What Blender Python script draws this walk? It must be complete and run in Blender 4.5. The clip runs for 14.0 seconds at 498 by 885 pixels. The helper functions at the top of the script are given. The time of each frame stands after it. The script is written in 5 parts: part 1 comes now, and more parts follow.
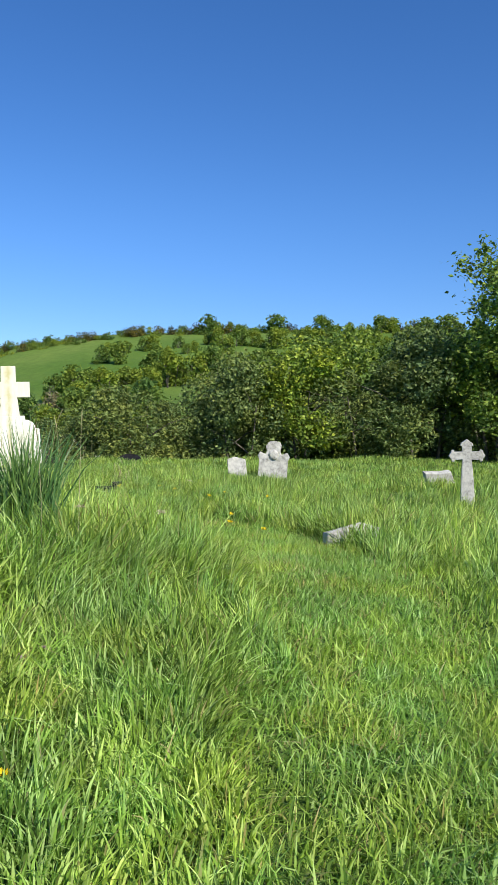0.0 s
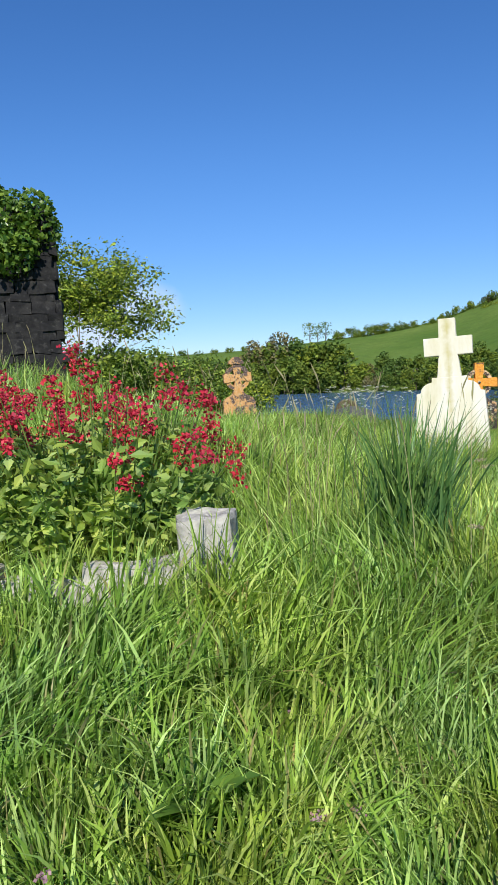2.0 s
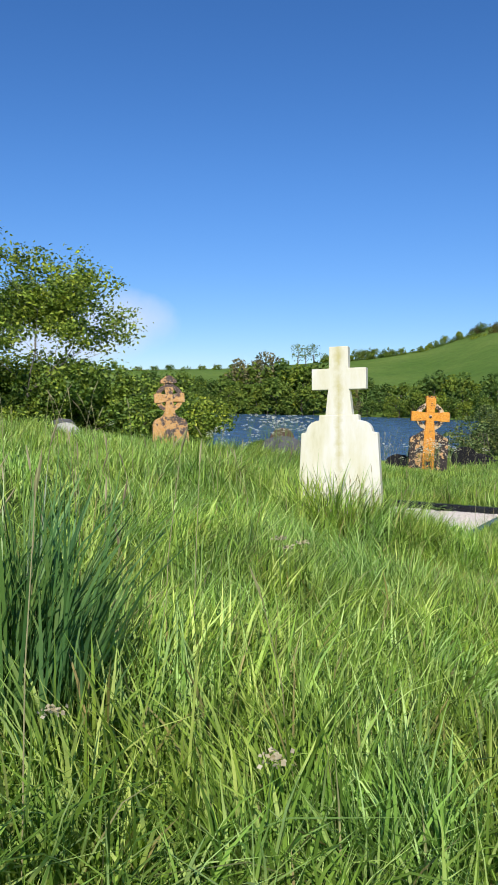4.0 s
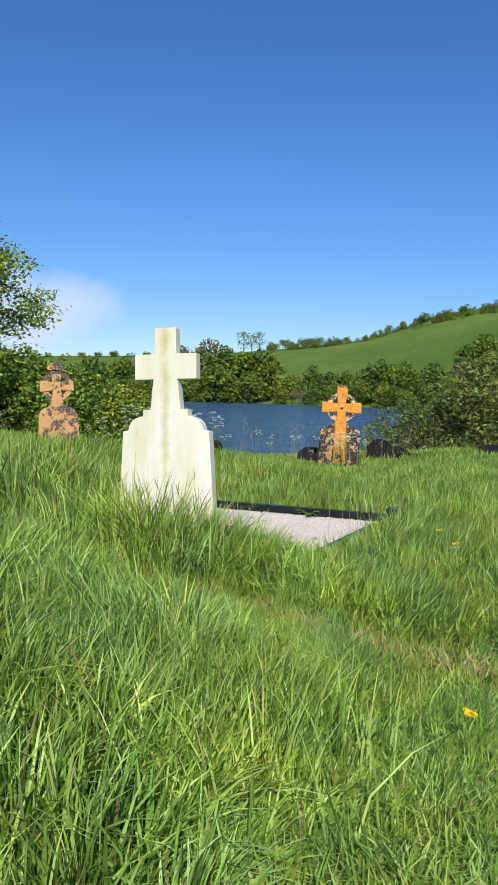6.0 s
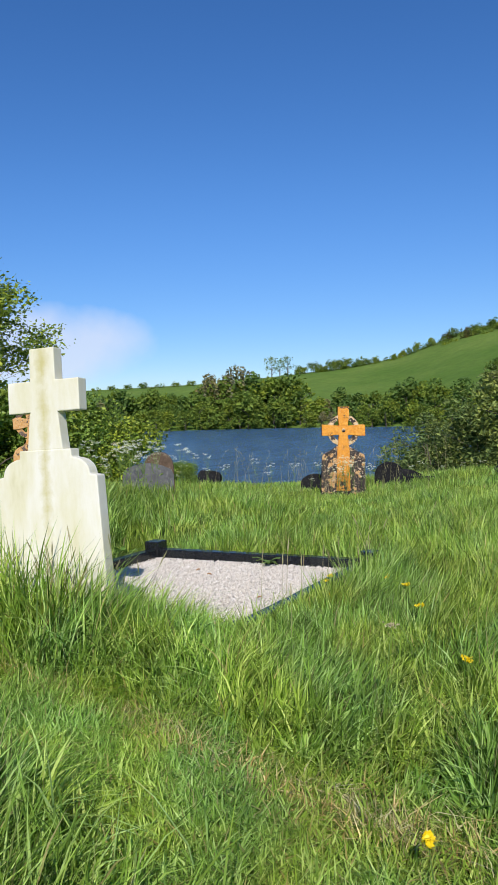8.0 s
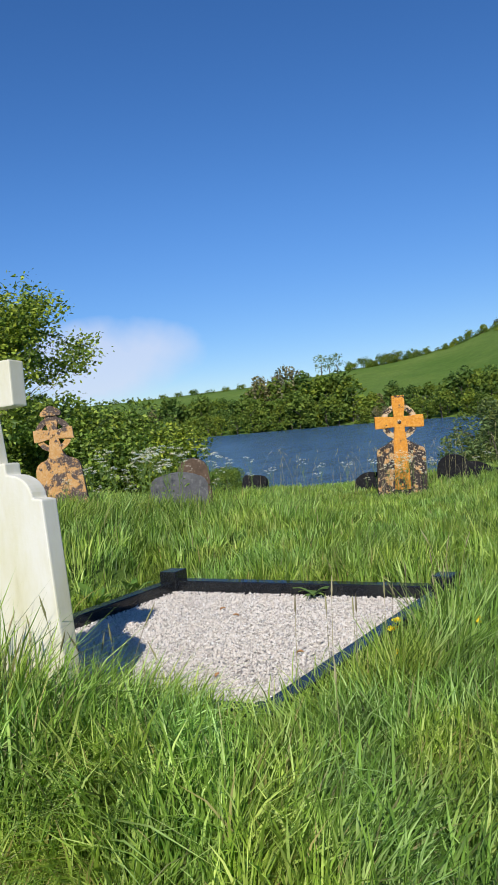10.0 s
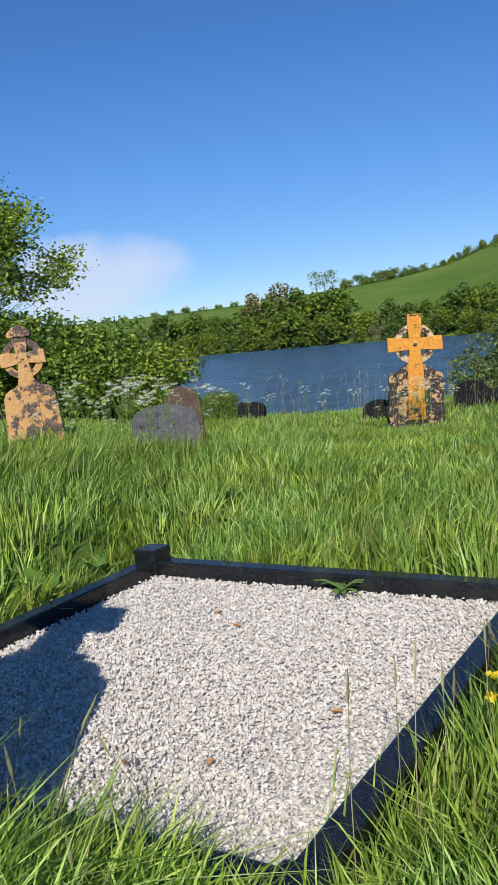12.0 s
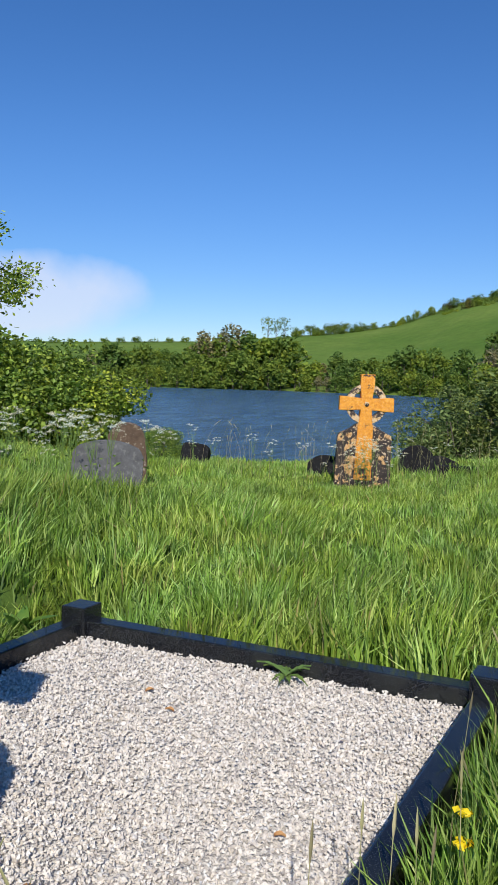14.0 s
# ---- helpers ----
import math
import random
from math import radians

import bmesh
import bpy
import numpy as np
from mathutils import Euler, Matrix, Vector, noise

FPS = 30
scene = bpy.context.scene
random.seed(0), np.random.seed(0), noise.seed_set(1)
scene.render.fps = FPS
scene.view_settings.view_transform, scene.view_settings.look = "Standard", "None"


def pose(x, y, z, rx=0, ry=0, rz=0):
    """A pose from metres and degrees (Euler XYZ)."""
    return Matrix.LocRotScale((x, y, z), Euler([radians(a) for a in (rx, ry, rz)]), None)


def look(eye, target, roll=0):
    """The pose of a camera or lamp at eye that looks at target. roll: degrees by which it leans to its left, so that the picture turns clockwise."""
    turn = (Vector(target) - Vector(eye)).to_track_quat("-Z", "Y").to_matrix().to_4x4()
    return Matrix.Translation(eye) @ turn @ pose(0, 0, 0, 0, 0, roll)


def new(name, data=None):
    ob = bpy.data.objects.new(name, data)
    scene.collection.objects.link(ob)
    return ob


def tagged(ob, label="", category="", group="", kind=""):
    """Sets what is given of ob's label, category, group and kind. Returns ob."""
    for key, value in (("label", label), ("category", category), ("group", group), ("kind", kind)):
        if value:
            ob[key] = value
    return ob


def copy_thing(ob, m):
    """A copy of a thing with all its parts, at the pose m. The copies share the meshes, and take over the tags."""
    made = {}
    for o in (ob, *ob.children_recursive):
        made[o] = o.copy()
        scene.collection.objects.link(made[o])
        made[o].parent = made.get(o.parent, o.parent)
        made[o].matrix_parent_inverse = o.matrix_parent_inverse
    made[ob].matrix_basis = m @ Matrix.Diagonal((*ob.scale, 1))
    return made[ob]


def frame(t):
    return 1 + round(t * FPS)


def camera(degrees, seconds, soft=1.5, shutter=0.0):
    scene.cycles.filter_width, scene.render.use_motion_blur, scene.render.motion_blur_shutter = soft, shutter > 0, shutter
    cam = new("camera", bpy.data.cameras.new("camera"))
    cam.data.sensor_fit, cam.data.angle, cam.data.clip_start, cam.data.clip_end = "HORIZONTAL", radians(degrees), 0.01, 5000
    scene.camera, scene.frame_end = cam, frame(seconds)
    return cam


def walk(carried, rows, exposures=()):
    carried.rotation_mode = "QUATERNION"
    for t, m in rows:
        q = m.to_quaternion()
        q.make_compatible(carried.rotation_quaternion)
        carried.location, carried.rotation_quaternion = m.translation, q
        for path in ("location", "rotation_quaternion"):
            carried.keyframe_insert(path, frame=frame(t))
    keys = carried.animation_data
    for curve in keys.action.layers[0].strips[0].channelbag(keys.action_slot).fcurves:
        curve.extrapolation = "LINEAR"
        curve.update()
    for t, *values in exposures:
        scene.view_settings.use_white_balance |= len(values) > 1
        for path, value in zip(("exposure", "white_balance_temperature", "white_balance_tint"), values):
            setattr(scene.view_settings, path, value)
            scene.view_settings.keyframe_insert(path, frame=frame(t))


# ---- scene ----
# ---------------------------------------------------------------- camera
cam = camera(36.7, 14.0, soft=1.15)
PATH = [
    (0, (0.765, -0.904, 1.618), (0.737, 1.095, 1.563), 1.2),
    (0.5, (0.679, -0.527, 1.651), (0.013, 1.357, 1.579), -2.6),
    (1, (0.636, -0.028, 1.714), (-0.171, 1.798, 1.587), -2.8),
    (1.5, (0.749, 0.313, 1.737), (-0.292, 2.012, 1.565), -2.5),
    (2, (0.737, 0.761, 1.709), (-0.459, 2.355, 1.537), -2.3),
    (2.5, (0.806, 1.278, 1.768), (-0.246, 2.977, 1.684), 0.7),
    (5, (1.192, 3.321, 1.828), (-0.035, 4.893, 1.679), 0.9),
    (5.5, (1.293, 3.727, 1.854), (0.158, 5.368, 1.713), 1.5),
    (6, (1.238, 4.148, 1.85), (0.187, 5.842, 1.695), 1.3),
    (6.5, (1.302, 4.541, 1.848), (0.243, 6.228, 1.66), 0.1),
    (7, (1.231, 4.983, 1.802), (0.168, 6.668, 1.622), -0.7),
    (7.5, (1.21, 5.338, 1.855), (0.14, 7.022, 1.717), -0.8),
    (8, (1.282, 5.693, 1.851), (0.153, 7.341, 1.764), -1.6),
    (10.5, (0.22, 7.392, 1.731), (-1.05, 8.934, 1.635), -5.9),
    (11, (-0.099, 7.703, 1.723), (-1.418, 9.197, 1.563), -5.6),
    (11.5, (-0.368, 8.075, 1.738), (-1.664, 9.577, 1.487), -4.8),
    (12, (-0.49, 8.286, 1.8), (-1.723, 9.833, 1.511), -5.2),
    (12.5, (-0.691, 8.351, 1.803), (-1.82, 9.976, 1.512), -2.5),
    (13, (-0.754, 8.386, 1.873), (-1.826, 10.055, 1.617), 1.4),
    (13.5, (-0.767, 8.443, 1.889), (-1.864, 10.101, 1.67), 2.3),
    (14, (-0.757, 8.479, 1.882), (-1.862, 10.135, 1.69), 1.5),
]
walk(cam, [(t, look(eye, target, roll)) for t, eye, target, roll in PATH],
     [(0.0, 0.25), (0.4, 0.11), (2.5, 0.06), (5.0, 0.0), (8.0, -0.04), (10.3, -0.13), (11.7, -0.1), (14.0, -0.05)])

# ---------------------------------------------------------------- world, sun
SUN_EL, SUN_AZ = radians(38.8), math.atan2(0.547, -0.837)   # azimuth from +y towards +x
world = bpy.data.worlds.new("world")
scene.world = world
world.use_nodes = True
wn, wl = world.node_tree.nodes, world.node_tree.links
wn.clear()
w_out, w_bg, w_sky = wn.new("ShaderNodeOutputWorld"), wn.new("ShaderNodeBackground"), wn.new("ShaderNodeTexSky")
w_sky.sky_type, w_sky.sun_disc = "NISHITA", False
w_sky.sun_elevation, w_sky.sun_rotation = SUN_EL, SUN_AZ
w_sky.altitude, w_sky.air_density, w_sky.dust_density, w_sky.ozone_density = 400.0, 0.95, 0.0, 4.0
w_bg.inputs["Strength"].default_value = 0.122
# one thin wisp of cloud low over the far hills
w_tc, w_map, w_noise = wn.new("ShaderNodeTexCoord"), wn.new("ShaderNodeMapping"), wn.new("ShaderNodeTexNoise")
CLOUD_AZ, CLOUD_EL = radians(49.5), radians(5.0)
w_map.vector_type = "POINT"
w_map.inputs["Rotation"].default_value = (0, 0, -CLOUD_AZ)
wl.new(w_tc.outputs["Generated"], w_map.inputs["Vector"])
w_sep = wn.new("ShaderNodeSeparateXYZ")
wl.new(w_map.outputs["Vector"], w_sep.inputs["Vector"])


def wmath(op, a, b=None):
    n = wn.new("ShaderNodeMath")
    n.operation = op
    for i, v in enumerate((a, b)):
        if v is None:
            continue
        if isinstance(v, (int, float)):
            n.inputs[i].default_value = v
        else:
            wl.new(v, n.inputs[i])
    return n.outputs[0]


w_noise.inputs["Scale"].default_value, w_noise.inputs["Detail"].default_value = 5.0, 7.0
wl.new(w_map.outputs["Vector"], w_noise.inputs["Vector"])
dx = wmath("DIVIDE", w_sep.outputs["X"], 0.14)
dz = wmath("DIVIDE", wmath("SUBTRACT", w_sep.outputs["Z"], 0.085), 0.052)
dd = wmath("ADD", wmath("MULTIPLY", dx, dx), wmath("MULTIPLY", dz, dz))
ragged = wmath("MULTIPLY", wmath("SUBTRACT", w_noise.outputs["Fac"], 0.52), 4.2)
front = wmath("GREATER_THAN", w_sep.outputs["Y"], 0.0)
body = wmath("SUBTRACT", wmath("ADD", 1.0, ragged), dd)
w_cl = wn.new("ShaderNodeMath")
w_cl.operation, w_cl.use_clamp = "MULTIPLY", True
wl.new(body, w_cl.inputs[0])
w_cl.inputs[1].default_value = 1.0
w_fac = wmath("MULTIPLY", wmath("MULTIPLY", w_cl.outputs[0], front), 0.72)
w_mix = wn.new("ShaderNodeMix")
w_mix.data_type = "RGBA"
wl.new(w_fac, w_mix.inputs[0])
w_hsv = wn.new("ShaderNodeHueSaturation")
w_hsv.inputs["Saturation"].default_value = 1.2
wl.new(w_sky.outputs["Color"], w_hsv.inputs["Color"])
w_tint = wn.new("ShaderNodeMix")
w_tint.data_type, w_tint.blend_type = "RGBA", "MULTIPLY"
w_tint.inputs[0].default_value = 1.0
w_tint.inputs[7].default_value = (0.86, 0.92, 1.1, 1)
wl.new(w_hsv.outputs["Color"], w_tint.inputs[6])
# clear dry air: the sky keeps its blue down towards the horizon, all the way round
w_up = wn.new("ShaderNodeSeparateXYZ")
wl.new(w_tc.outputs["Generated"], w_up.inputs["Vector"])
w_low = wn.new("ShaderNodeMapRange")
w_low.interpolation_type = "SMOOTHSTEP"
for w_in, w_val in (("From Min", 0.0), ("From Max", 0.3), ("To Min", 1.0), ("To Max", 0.0)):
    w_low.inputs[w_in].default_value = w_val
wl.new(w_up.outputs["Z"], w_low.inputs["Value"])
w_clear = wn.new("ShaderNodeMix")
w_clear.data_type, w_clear.blend_type = "RGBA", "MULTIPLY"
wl.new(w_low.outputs["Result"], w_clear.inputs[0])
wl.new(w_tint.outputs[2], w_clear.inputs[6])
w_clear.inputs[7].default_value = (0.74, 0.78, 0.81, 1)
wl.new(w_clear.outputs[2], w_mix.inputs[6])
w_mix.inputs[7].default_value = (6.0, 6.6, 8.2, 1)
wl.new(w_mix.outputs[2], w_bg.inputs["Color"])
wl.new(w_bg.outputs["Background"], w_out.inputs["Surface"])

sun_lamp = bpy.data.lights.new("sun", "SUN")
sun_lamp.energy, sun_lamp.angle, sun_lamp.color = 5.0, radians(0.55), (1.0, 0.95, 0.86)
sun = new("sun", sun_lamp)
sun.matrix_world = look((0.547 * 30, -0.837 * 30, 24), (0, 0, -0.1))

# ---------------------------------------------------------------- material helpers


class Nodes:
    """A small wrapper round one material's node tree."""

    def __init__(self, name):
        self.m = bpy.data.materials.new(name)
        self.m.use_nodes = True
        self.t = self.m.node_tree
        self.t.nodes.clear()
        self.out = self.t.nodes.new("ShaderNodeOutputMaterial")
        self.b = self.t.nodes.new("ShaderNodeBsdfPrincipled")
        self.t.links.new(self.b.outputs[0], self.out.inputs["Surface"])
        self.tc = self.t.nodes.new("ShaderNodeTexCoord")

    def put(self, socket, v):
        if hasattr(v, "is_output"):
            self.t.links.new(v, socket)
        elif isinstance(v, (tuple, list)) and len(v) == 3 and socket.type == "RGBA":
            socket.default_value = (*v, 1)
        else:
            socket.default_value = v
        return self

    def noise(self, scale, detail=3.0, rough=0.55, stretch=(1, 1, 1)):
        mp = self.t.nodes.new("ShaderNodeMapping")
        mp.inputs["Scale"].default_value = stretch
        self.t.links.new(self.tc.outputs["Object"], mp.inputs["Vector"])
        n = self.t.nodes.new("ShaderNodeTexNoise")
        n.inputs["Scale"].default_value, n.inputs["Detail"].default_value = scale, detail
        n.inputs["Roughness"].default_value = rough
        self.t.links.new(mp.outputs["Vector"], n.inputs["Vector"])
        return n.outputs["Fac"]

    def ramp(self, fac, *stops):
        r = self.t.nodes.new("ShaderNodeValToRGB")
        while len(r.color_ramp.elements) < len(stops):
            r.color_ramp.elements.new(0.5)
        for e, (pos, col) in zip(r.color_ramp.elements, stops):
            e.position = pos
            e.color = (*col, 1) if isinstance(col, tuple) else (col, col, col, 1)
        self.t.links.new(fac, r.inputs["Fac"])
        return r.outputs["Color"]

    def mix(self, fac, a, b, kind="MIX"):
        n = self.t.nodes.new("ShaderNodeMix")
        n.data_type, n.blend_type = "RGBA", kind
        for s, v in ((n.inputs[0], fac), (n.inputs[6], a), (n.inputs[7], b)):
            self.put(s, v)
        return n.outputs[2]

    def island(self):
        return self.t.nodes.new("ShaderNodeNewGeometry").outputs["Random Per Island"]

    def chance(self):
        return self.t.nodes.new("ShaderNodeObjectInfo").outputs["Random"]

    def bump(self, height, strength, dist=0.01):
        n = self.t.nodes.new("ShaderNodeBump")
        n.inputs["Strength"].default_value, n.inputs["Distance"].default_value = strength, dist
        self.t.links.new(height, n.inputs["Height"])
        self.t.links.new(n.outputs["Normal"], self.b.inputs["Normal"])
        return self

    def finish(self, colour, rough=0.7, metal=0.0, spec=0.5):
        self.put(self.b.inputs["Base Color"], colour)
        self.put(self.b.inputs["Roughness"], rough)
        self.put(self.b.inputs["Metallic"], metal)
        self.put(self.b.inputs["Specular IOR Level"], spec)
        return self.m

    def leafy(self, colour, through_colour, share=0.35, rough=0.5, spec=0.3):
        """A thin leaf: gloss and colour in front, light coming through from behind."""
        self.finish(colour, rough, 0.0, spec)
        tr = self.t.nodes.new("ShaderNodeBsdfTranslucent")
        self.put(tr.inputs["Color"], through_colour)
        ms = self.t.nodes.new("ShaderNodeMixShader")
        ms.inputs[0].default_value = share
        self.t.links.new(self.b.outputs[0], ms.inputs[1])
        self.t.links.new(tr.outputs[0], ms.inputs[2])
        self.t.links.new(ms.outputs[0], self.out.inputs["Surface"])
        return self.m


def leaf_material(name, dark, mid, light, patch=0.6, share=0.35, rough=0.5, spec=0.3, per_object=0.0, rare=None, tufts=0.0):
    n = Nodes(name)
    col = n.ramp(n.island(), (0.0, dark), (0.55, mid), (1.0, light))
    if rare:
        isl = n.ramp(n.island(), (0.0, 1.0), (rare[0], 0.0))
        col = n.mix(isl, col, rare[1])
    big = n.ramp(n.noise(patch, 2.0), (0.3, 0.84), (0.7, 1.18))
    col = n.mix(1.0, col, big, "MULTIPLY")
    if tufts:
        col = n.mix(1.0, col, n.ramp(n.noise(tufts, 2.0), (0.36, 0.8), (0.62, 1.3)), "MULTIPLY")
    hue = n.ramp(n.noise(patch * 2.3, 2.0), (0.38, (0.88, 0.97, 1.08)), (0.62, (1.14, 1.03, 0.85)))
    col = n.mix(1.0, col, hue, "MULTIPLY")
    if per_object:
        tone = n.ramp(n.chance(), (0.0, (1 - per_object, 1 - per_object * 0.8, 1.0)), (1.0, (1 + per_object, 1 + per_object * 0.4, 0.9)))
        col = n.mix(1.0, col, tone, "MULTIPLY")
    bright = n.mix(1.0, col, (1.25, 1.28, 0.85), "MULTIPLY")
    return n.leafy(col, bright, share, rough, spec)


# ---------------------------------------------------------------- materials
M_GRASS = leaf_material("meadow_grass", (0.065, 0.125, 0.017), (0.25, 0.395, 0.062), (0.49, 0.62, 0.2), 0.8, 0.25, 0.5, 0.22, rare=(0.05, (0.42, 0.36, 0.16)), tufts=6.0)
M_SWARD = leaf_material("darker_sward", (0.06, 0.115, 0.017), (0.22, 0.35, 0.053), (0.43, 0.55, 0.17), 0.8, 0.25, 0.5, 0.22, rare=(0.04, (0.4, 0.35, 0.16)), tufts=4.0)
M_SHORT = leaf_material("short_grass", (0.11, 0.2, 0.03), (0.28, 0.44, 0.07), (0.5, 0.65, 0.2), 0.9, 0.35, 0.45, 0.3, rare=(0.12, (0.42, 0.36, 0.15)))
M_TUFT = leaf_material("bluish_grass", (0.05, 0.12, 0.032), (0.115, 0.23, 0.062), (0.25, 0.39, 0.13), 1.5, 0.3, 0.4, 0.4)
M_LEAF = leaf_material("tree_leaf", (0.04, 0.08, 0.013), (0.15, 0.245, 0.032), (0.37, 0.48, 0.08), 0.6, 0.28, 0.5, 0.3, 0.22, tufts=1.5)
M_FAR = leaf_material("far_leaf", (0.09, 0.15, 0.026), (0.17, 0.26, 0.045), (0.26, 0.35, 0.07), 0.12, 0.35, 0.7, 0.1, 0.3)
M_WILLOW = leaf_material("willow_leaf", (0.06, 0.095, 0.025), (0.14, 0.2, 0.052), (0.28, 0.35, 0.11), 0.5, 0.25, 0.55, 0.25, 0.15)
M_BROWNLEAF = leaf_material("budding_twigs", (0.15, 0.15, 0.07), (0.23, 0.22, 0.11), (0.31, 0.29, 0.15), 0.3, 0.2, 0.7, 0.1, 0.2)
M_GORSE = leaf_material("gorse", (0.06, 0.07, 0.025), (0.1, 0.11, 0.03), (0.2, 0.16, 0.03), 0.2, 0.2, 0.7, 0.1, 0.3)
M_IVY = leaf_material("ivy_leaf", (0.05, 0.11, 0.015), (0.11, 0.2, 0.03), (0.22, 0.34, 0.06), 1.5, 0.25, 0.3, 0.5)
M_VALERIAN = leaf_material("valerian_leaf", (0.17, 0.27, 0.045), (0.3, 0.43, 0.09), (0.46, 0.57, 0.18), 2.0, 0.3, 0.45, 0.3)
M_RED = leaf_material("red_petal", (0.38, 0.018, 0.04), (0.58, 0.035, 0.075), (0.7, 0.09, 0.12), 4.0, 0.2, 0.6, 0.2)
M_WHITEPETAL = leaf_material("white_petal", (0.62, 0.62, 0.5), (0.72, 0.72, 0.62), (0.8, 0.8, 0.74), 4.0, 0.25, 0.6, 0.2)
M_YELLOW = leaf_material("yellow_petal", (0.8, 0.6, 0.01), (0.85, 0.68, 0.015), (0.88, 0.74, 0.03), 4.0, 0.15, 0.45, 0.4)
M_PURPLE = leaf_material("purple_petal", (0.3, 0.17, 0.23), (0.4, 0.25, 0.31), (0.52, 0.36, 0.42), 4.0, 0.25, 0.6, 0.2)
M_STEM = leaf_material("green_stem", (0.1, 0.17, 0.04), (0.15, 0.24, 0.06), (0.2, 0.3, 0.08), 3.0, 0.15, 0.5, 0.3)

g = Nodes("meadow_ground")
soil = g.ramp(g.noise(2.2, 5.0), (0.3, (0.05, 0.085, 0.016)), (0.55, (0.085, 0.14, 0.026)), (0.75, (0.14, 0.17, 0.05)))
field = g.ramp(g.noise(0.02, 6.0, 0.6), (0.35, (0.085, 0.16, 0.024)), (0.6, (0.14, 0.21, 0.04)), (0.8, (0.19, 0.235, 0.06)))
fine = g.ramp(g.noise(0.35, 6.0, 0.7), (0.3, 0.8), (0.7, 1.12))
field = g.mix(1.0, field, fine, "MULTIPLY")
geo = g.t.nodes.new("ShaderNodeNewGeometry")
dist = g.t.nodes.new("ShaderNodeVectorMath")
dist.operation = "LENGTH"
g.t.links.new(geo.outputs["Position"], dist.inputs[0])
far_mask = g.t.nodes.new("ShaderNodeMapRange")
far_mask.inputs["From Min"].default_value, far_mask.inputs["From Max"].default_value = 26.0, 45.0
g.t.links.new(dist.outputs["Value"], far_mask.inputs["Value"])
M_GROUND = g.bump(g.noise(14.0, 4.0), 0.6, 0.04).finish(g.mix(far_mask.outputs["Result"], soil, field), 0.95, 0.0, 0.1)

w = Nodes("lake_water")
wave = w.noise(1.1, 6.0, 0.7, (1.1, 0.8, 1.0))
# pale streaks in the base colour stand in for sky reflected off ripples
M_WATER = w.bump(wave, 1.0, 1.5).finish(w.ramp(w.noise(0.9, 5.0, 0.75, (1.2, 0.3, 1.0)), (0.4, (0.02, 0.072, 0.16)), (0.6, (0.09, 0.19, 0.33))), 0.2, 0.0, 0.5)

s = Nodes("white_marble")
stain = s.ramp(s.noise(2.6, 6.0, 0.65, (1.6, 1.6, 0.45)), (0.4, (0.76, 0.73, 0.64)), (0.6, (0.68, 0.64, 0.46)), (0.75, (0.55, 0.51, 0.3)))
sp = s.t.nodes.new("ShaderNodeSeparateXYZ")
s.t.links.new(s.tc.outputs["Object"], sp.inputs["Vector"])
off = s.t.nodes.new("ShaderNodeMath")
off.operation = "ABSOLUTE"
s.t.links.new(sp.outputs["X"], off.inputs[0])
wob = s.t.nodes.new("ShaderNodeMath")
wob.operation = "MULTIPLY_ADD"
s.t.links.new(s.noise(7.0, 5.0, 0.7), wob.inputs[0])
wob.inputs[1].default_value = 0.16
s.t.links.new(off.outputs[0], wob.inputs[2])
streak = s.ramp(wob.outputs[0], (0.06, 1.0), (0.13, 0.0))
marble = s.mix(streak, stain, s.mix(0.8, stain, (0.5, 0.44, 0.16)))
M_MARBLE = s.bump(s.noise(60.0, 4.0), 0.15, 0.004).finish(marble, 0.6, 0.0, 0.35)

k = Nodes("black_granite")
fleck = k.ramp(k.noise(220.0, 2.0), (0.55, (0.008, 0.009, 0.011)), (0.72, (0.06, 0.065, 0.075)))
M_GRANITE = k.finish(k.mix(k.ramp(k.noise(5.0, 4.0), (0.45, 0.0), (0.75, 0.35)), fleck, (0.05, 0.055, 0.045)), 0.22, 0.0, 0.5)

q = Nodes("stone_chips")
M_CHIP = q.bump(q.noise(160.0, 3.0), 0.3, 0.003).finish(
    q.ramp(q.island(), (0.0, (0.45, 0.4, 0.35)), (0.25, (0.64, 0.58, 0.52)), (0.6, (0.74, 0.69, 0.63)), (0.85, (0.7, 0.63, 0.55)), (1.0, (0.8, 0.78, 0.74))), 0.75, 0.0, 0.3)
q = Nodes("chip_bed")
M_BED = q.bump(q.noise(70.0, 3.0), 1.0, 0.02).finish(q.ramp(q.noise(90.0, 3.0), (0.35, (0.52, 0.48, 0.44)), (0.7, (0.72, 0.68, 0.63))), 0.9, 0.0, 0.1)


def lichen_stone(name, stone, lichen_a, lichen_b, low, high, scale=5.0, spots=38.0, speckle=0.8):
    n = Nodes(name)
    base = n.ramp(n.noise(9.0, 6.0, 0.7), (0.35, tuple(c * 0.7 for c in stone)), (0.7, tuple(c * 1.25 for c in stone)))
    crust = n.ramp(n.noise(28.0, 5.0, 0.7), (0.35, lichen_a), (0.68, lichen_b))
    mask = n.ramp(n.noise(scale, 7.0, 0.68), (low, 0.0), (high, 1.0))
    speck = n.ramp(n.noise(spots, 3.0), (0.6, 0.0), (0.64, speckle))
    col = n.mix(speck, n.mix(mask, base, crust), n.mix(0.5, crust, (0.6, 0.58, 0.5)))
    return n.bump(n.noise(45.0, 6.0, 0.75), 0.5, 0.012).finish(col, 0.9, 0.0, 0.15)


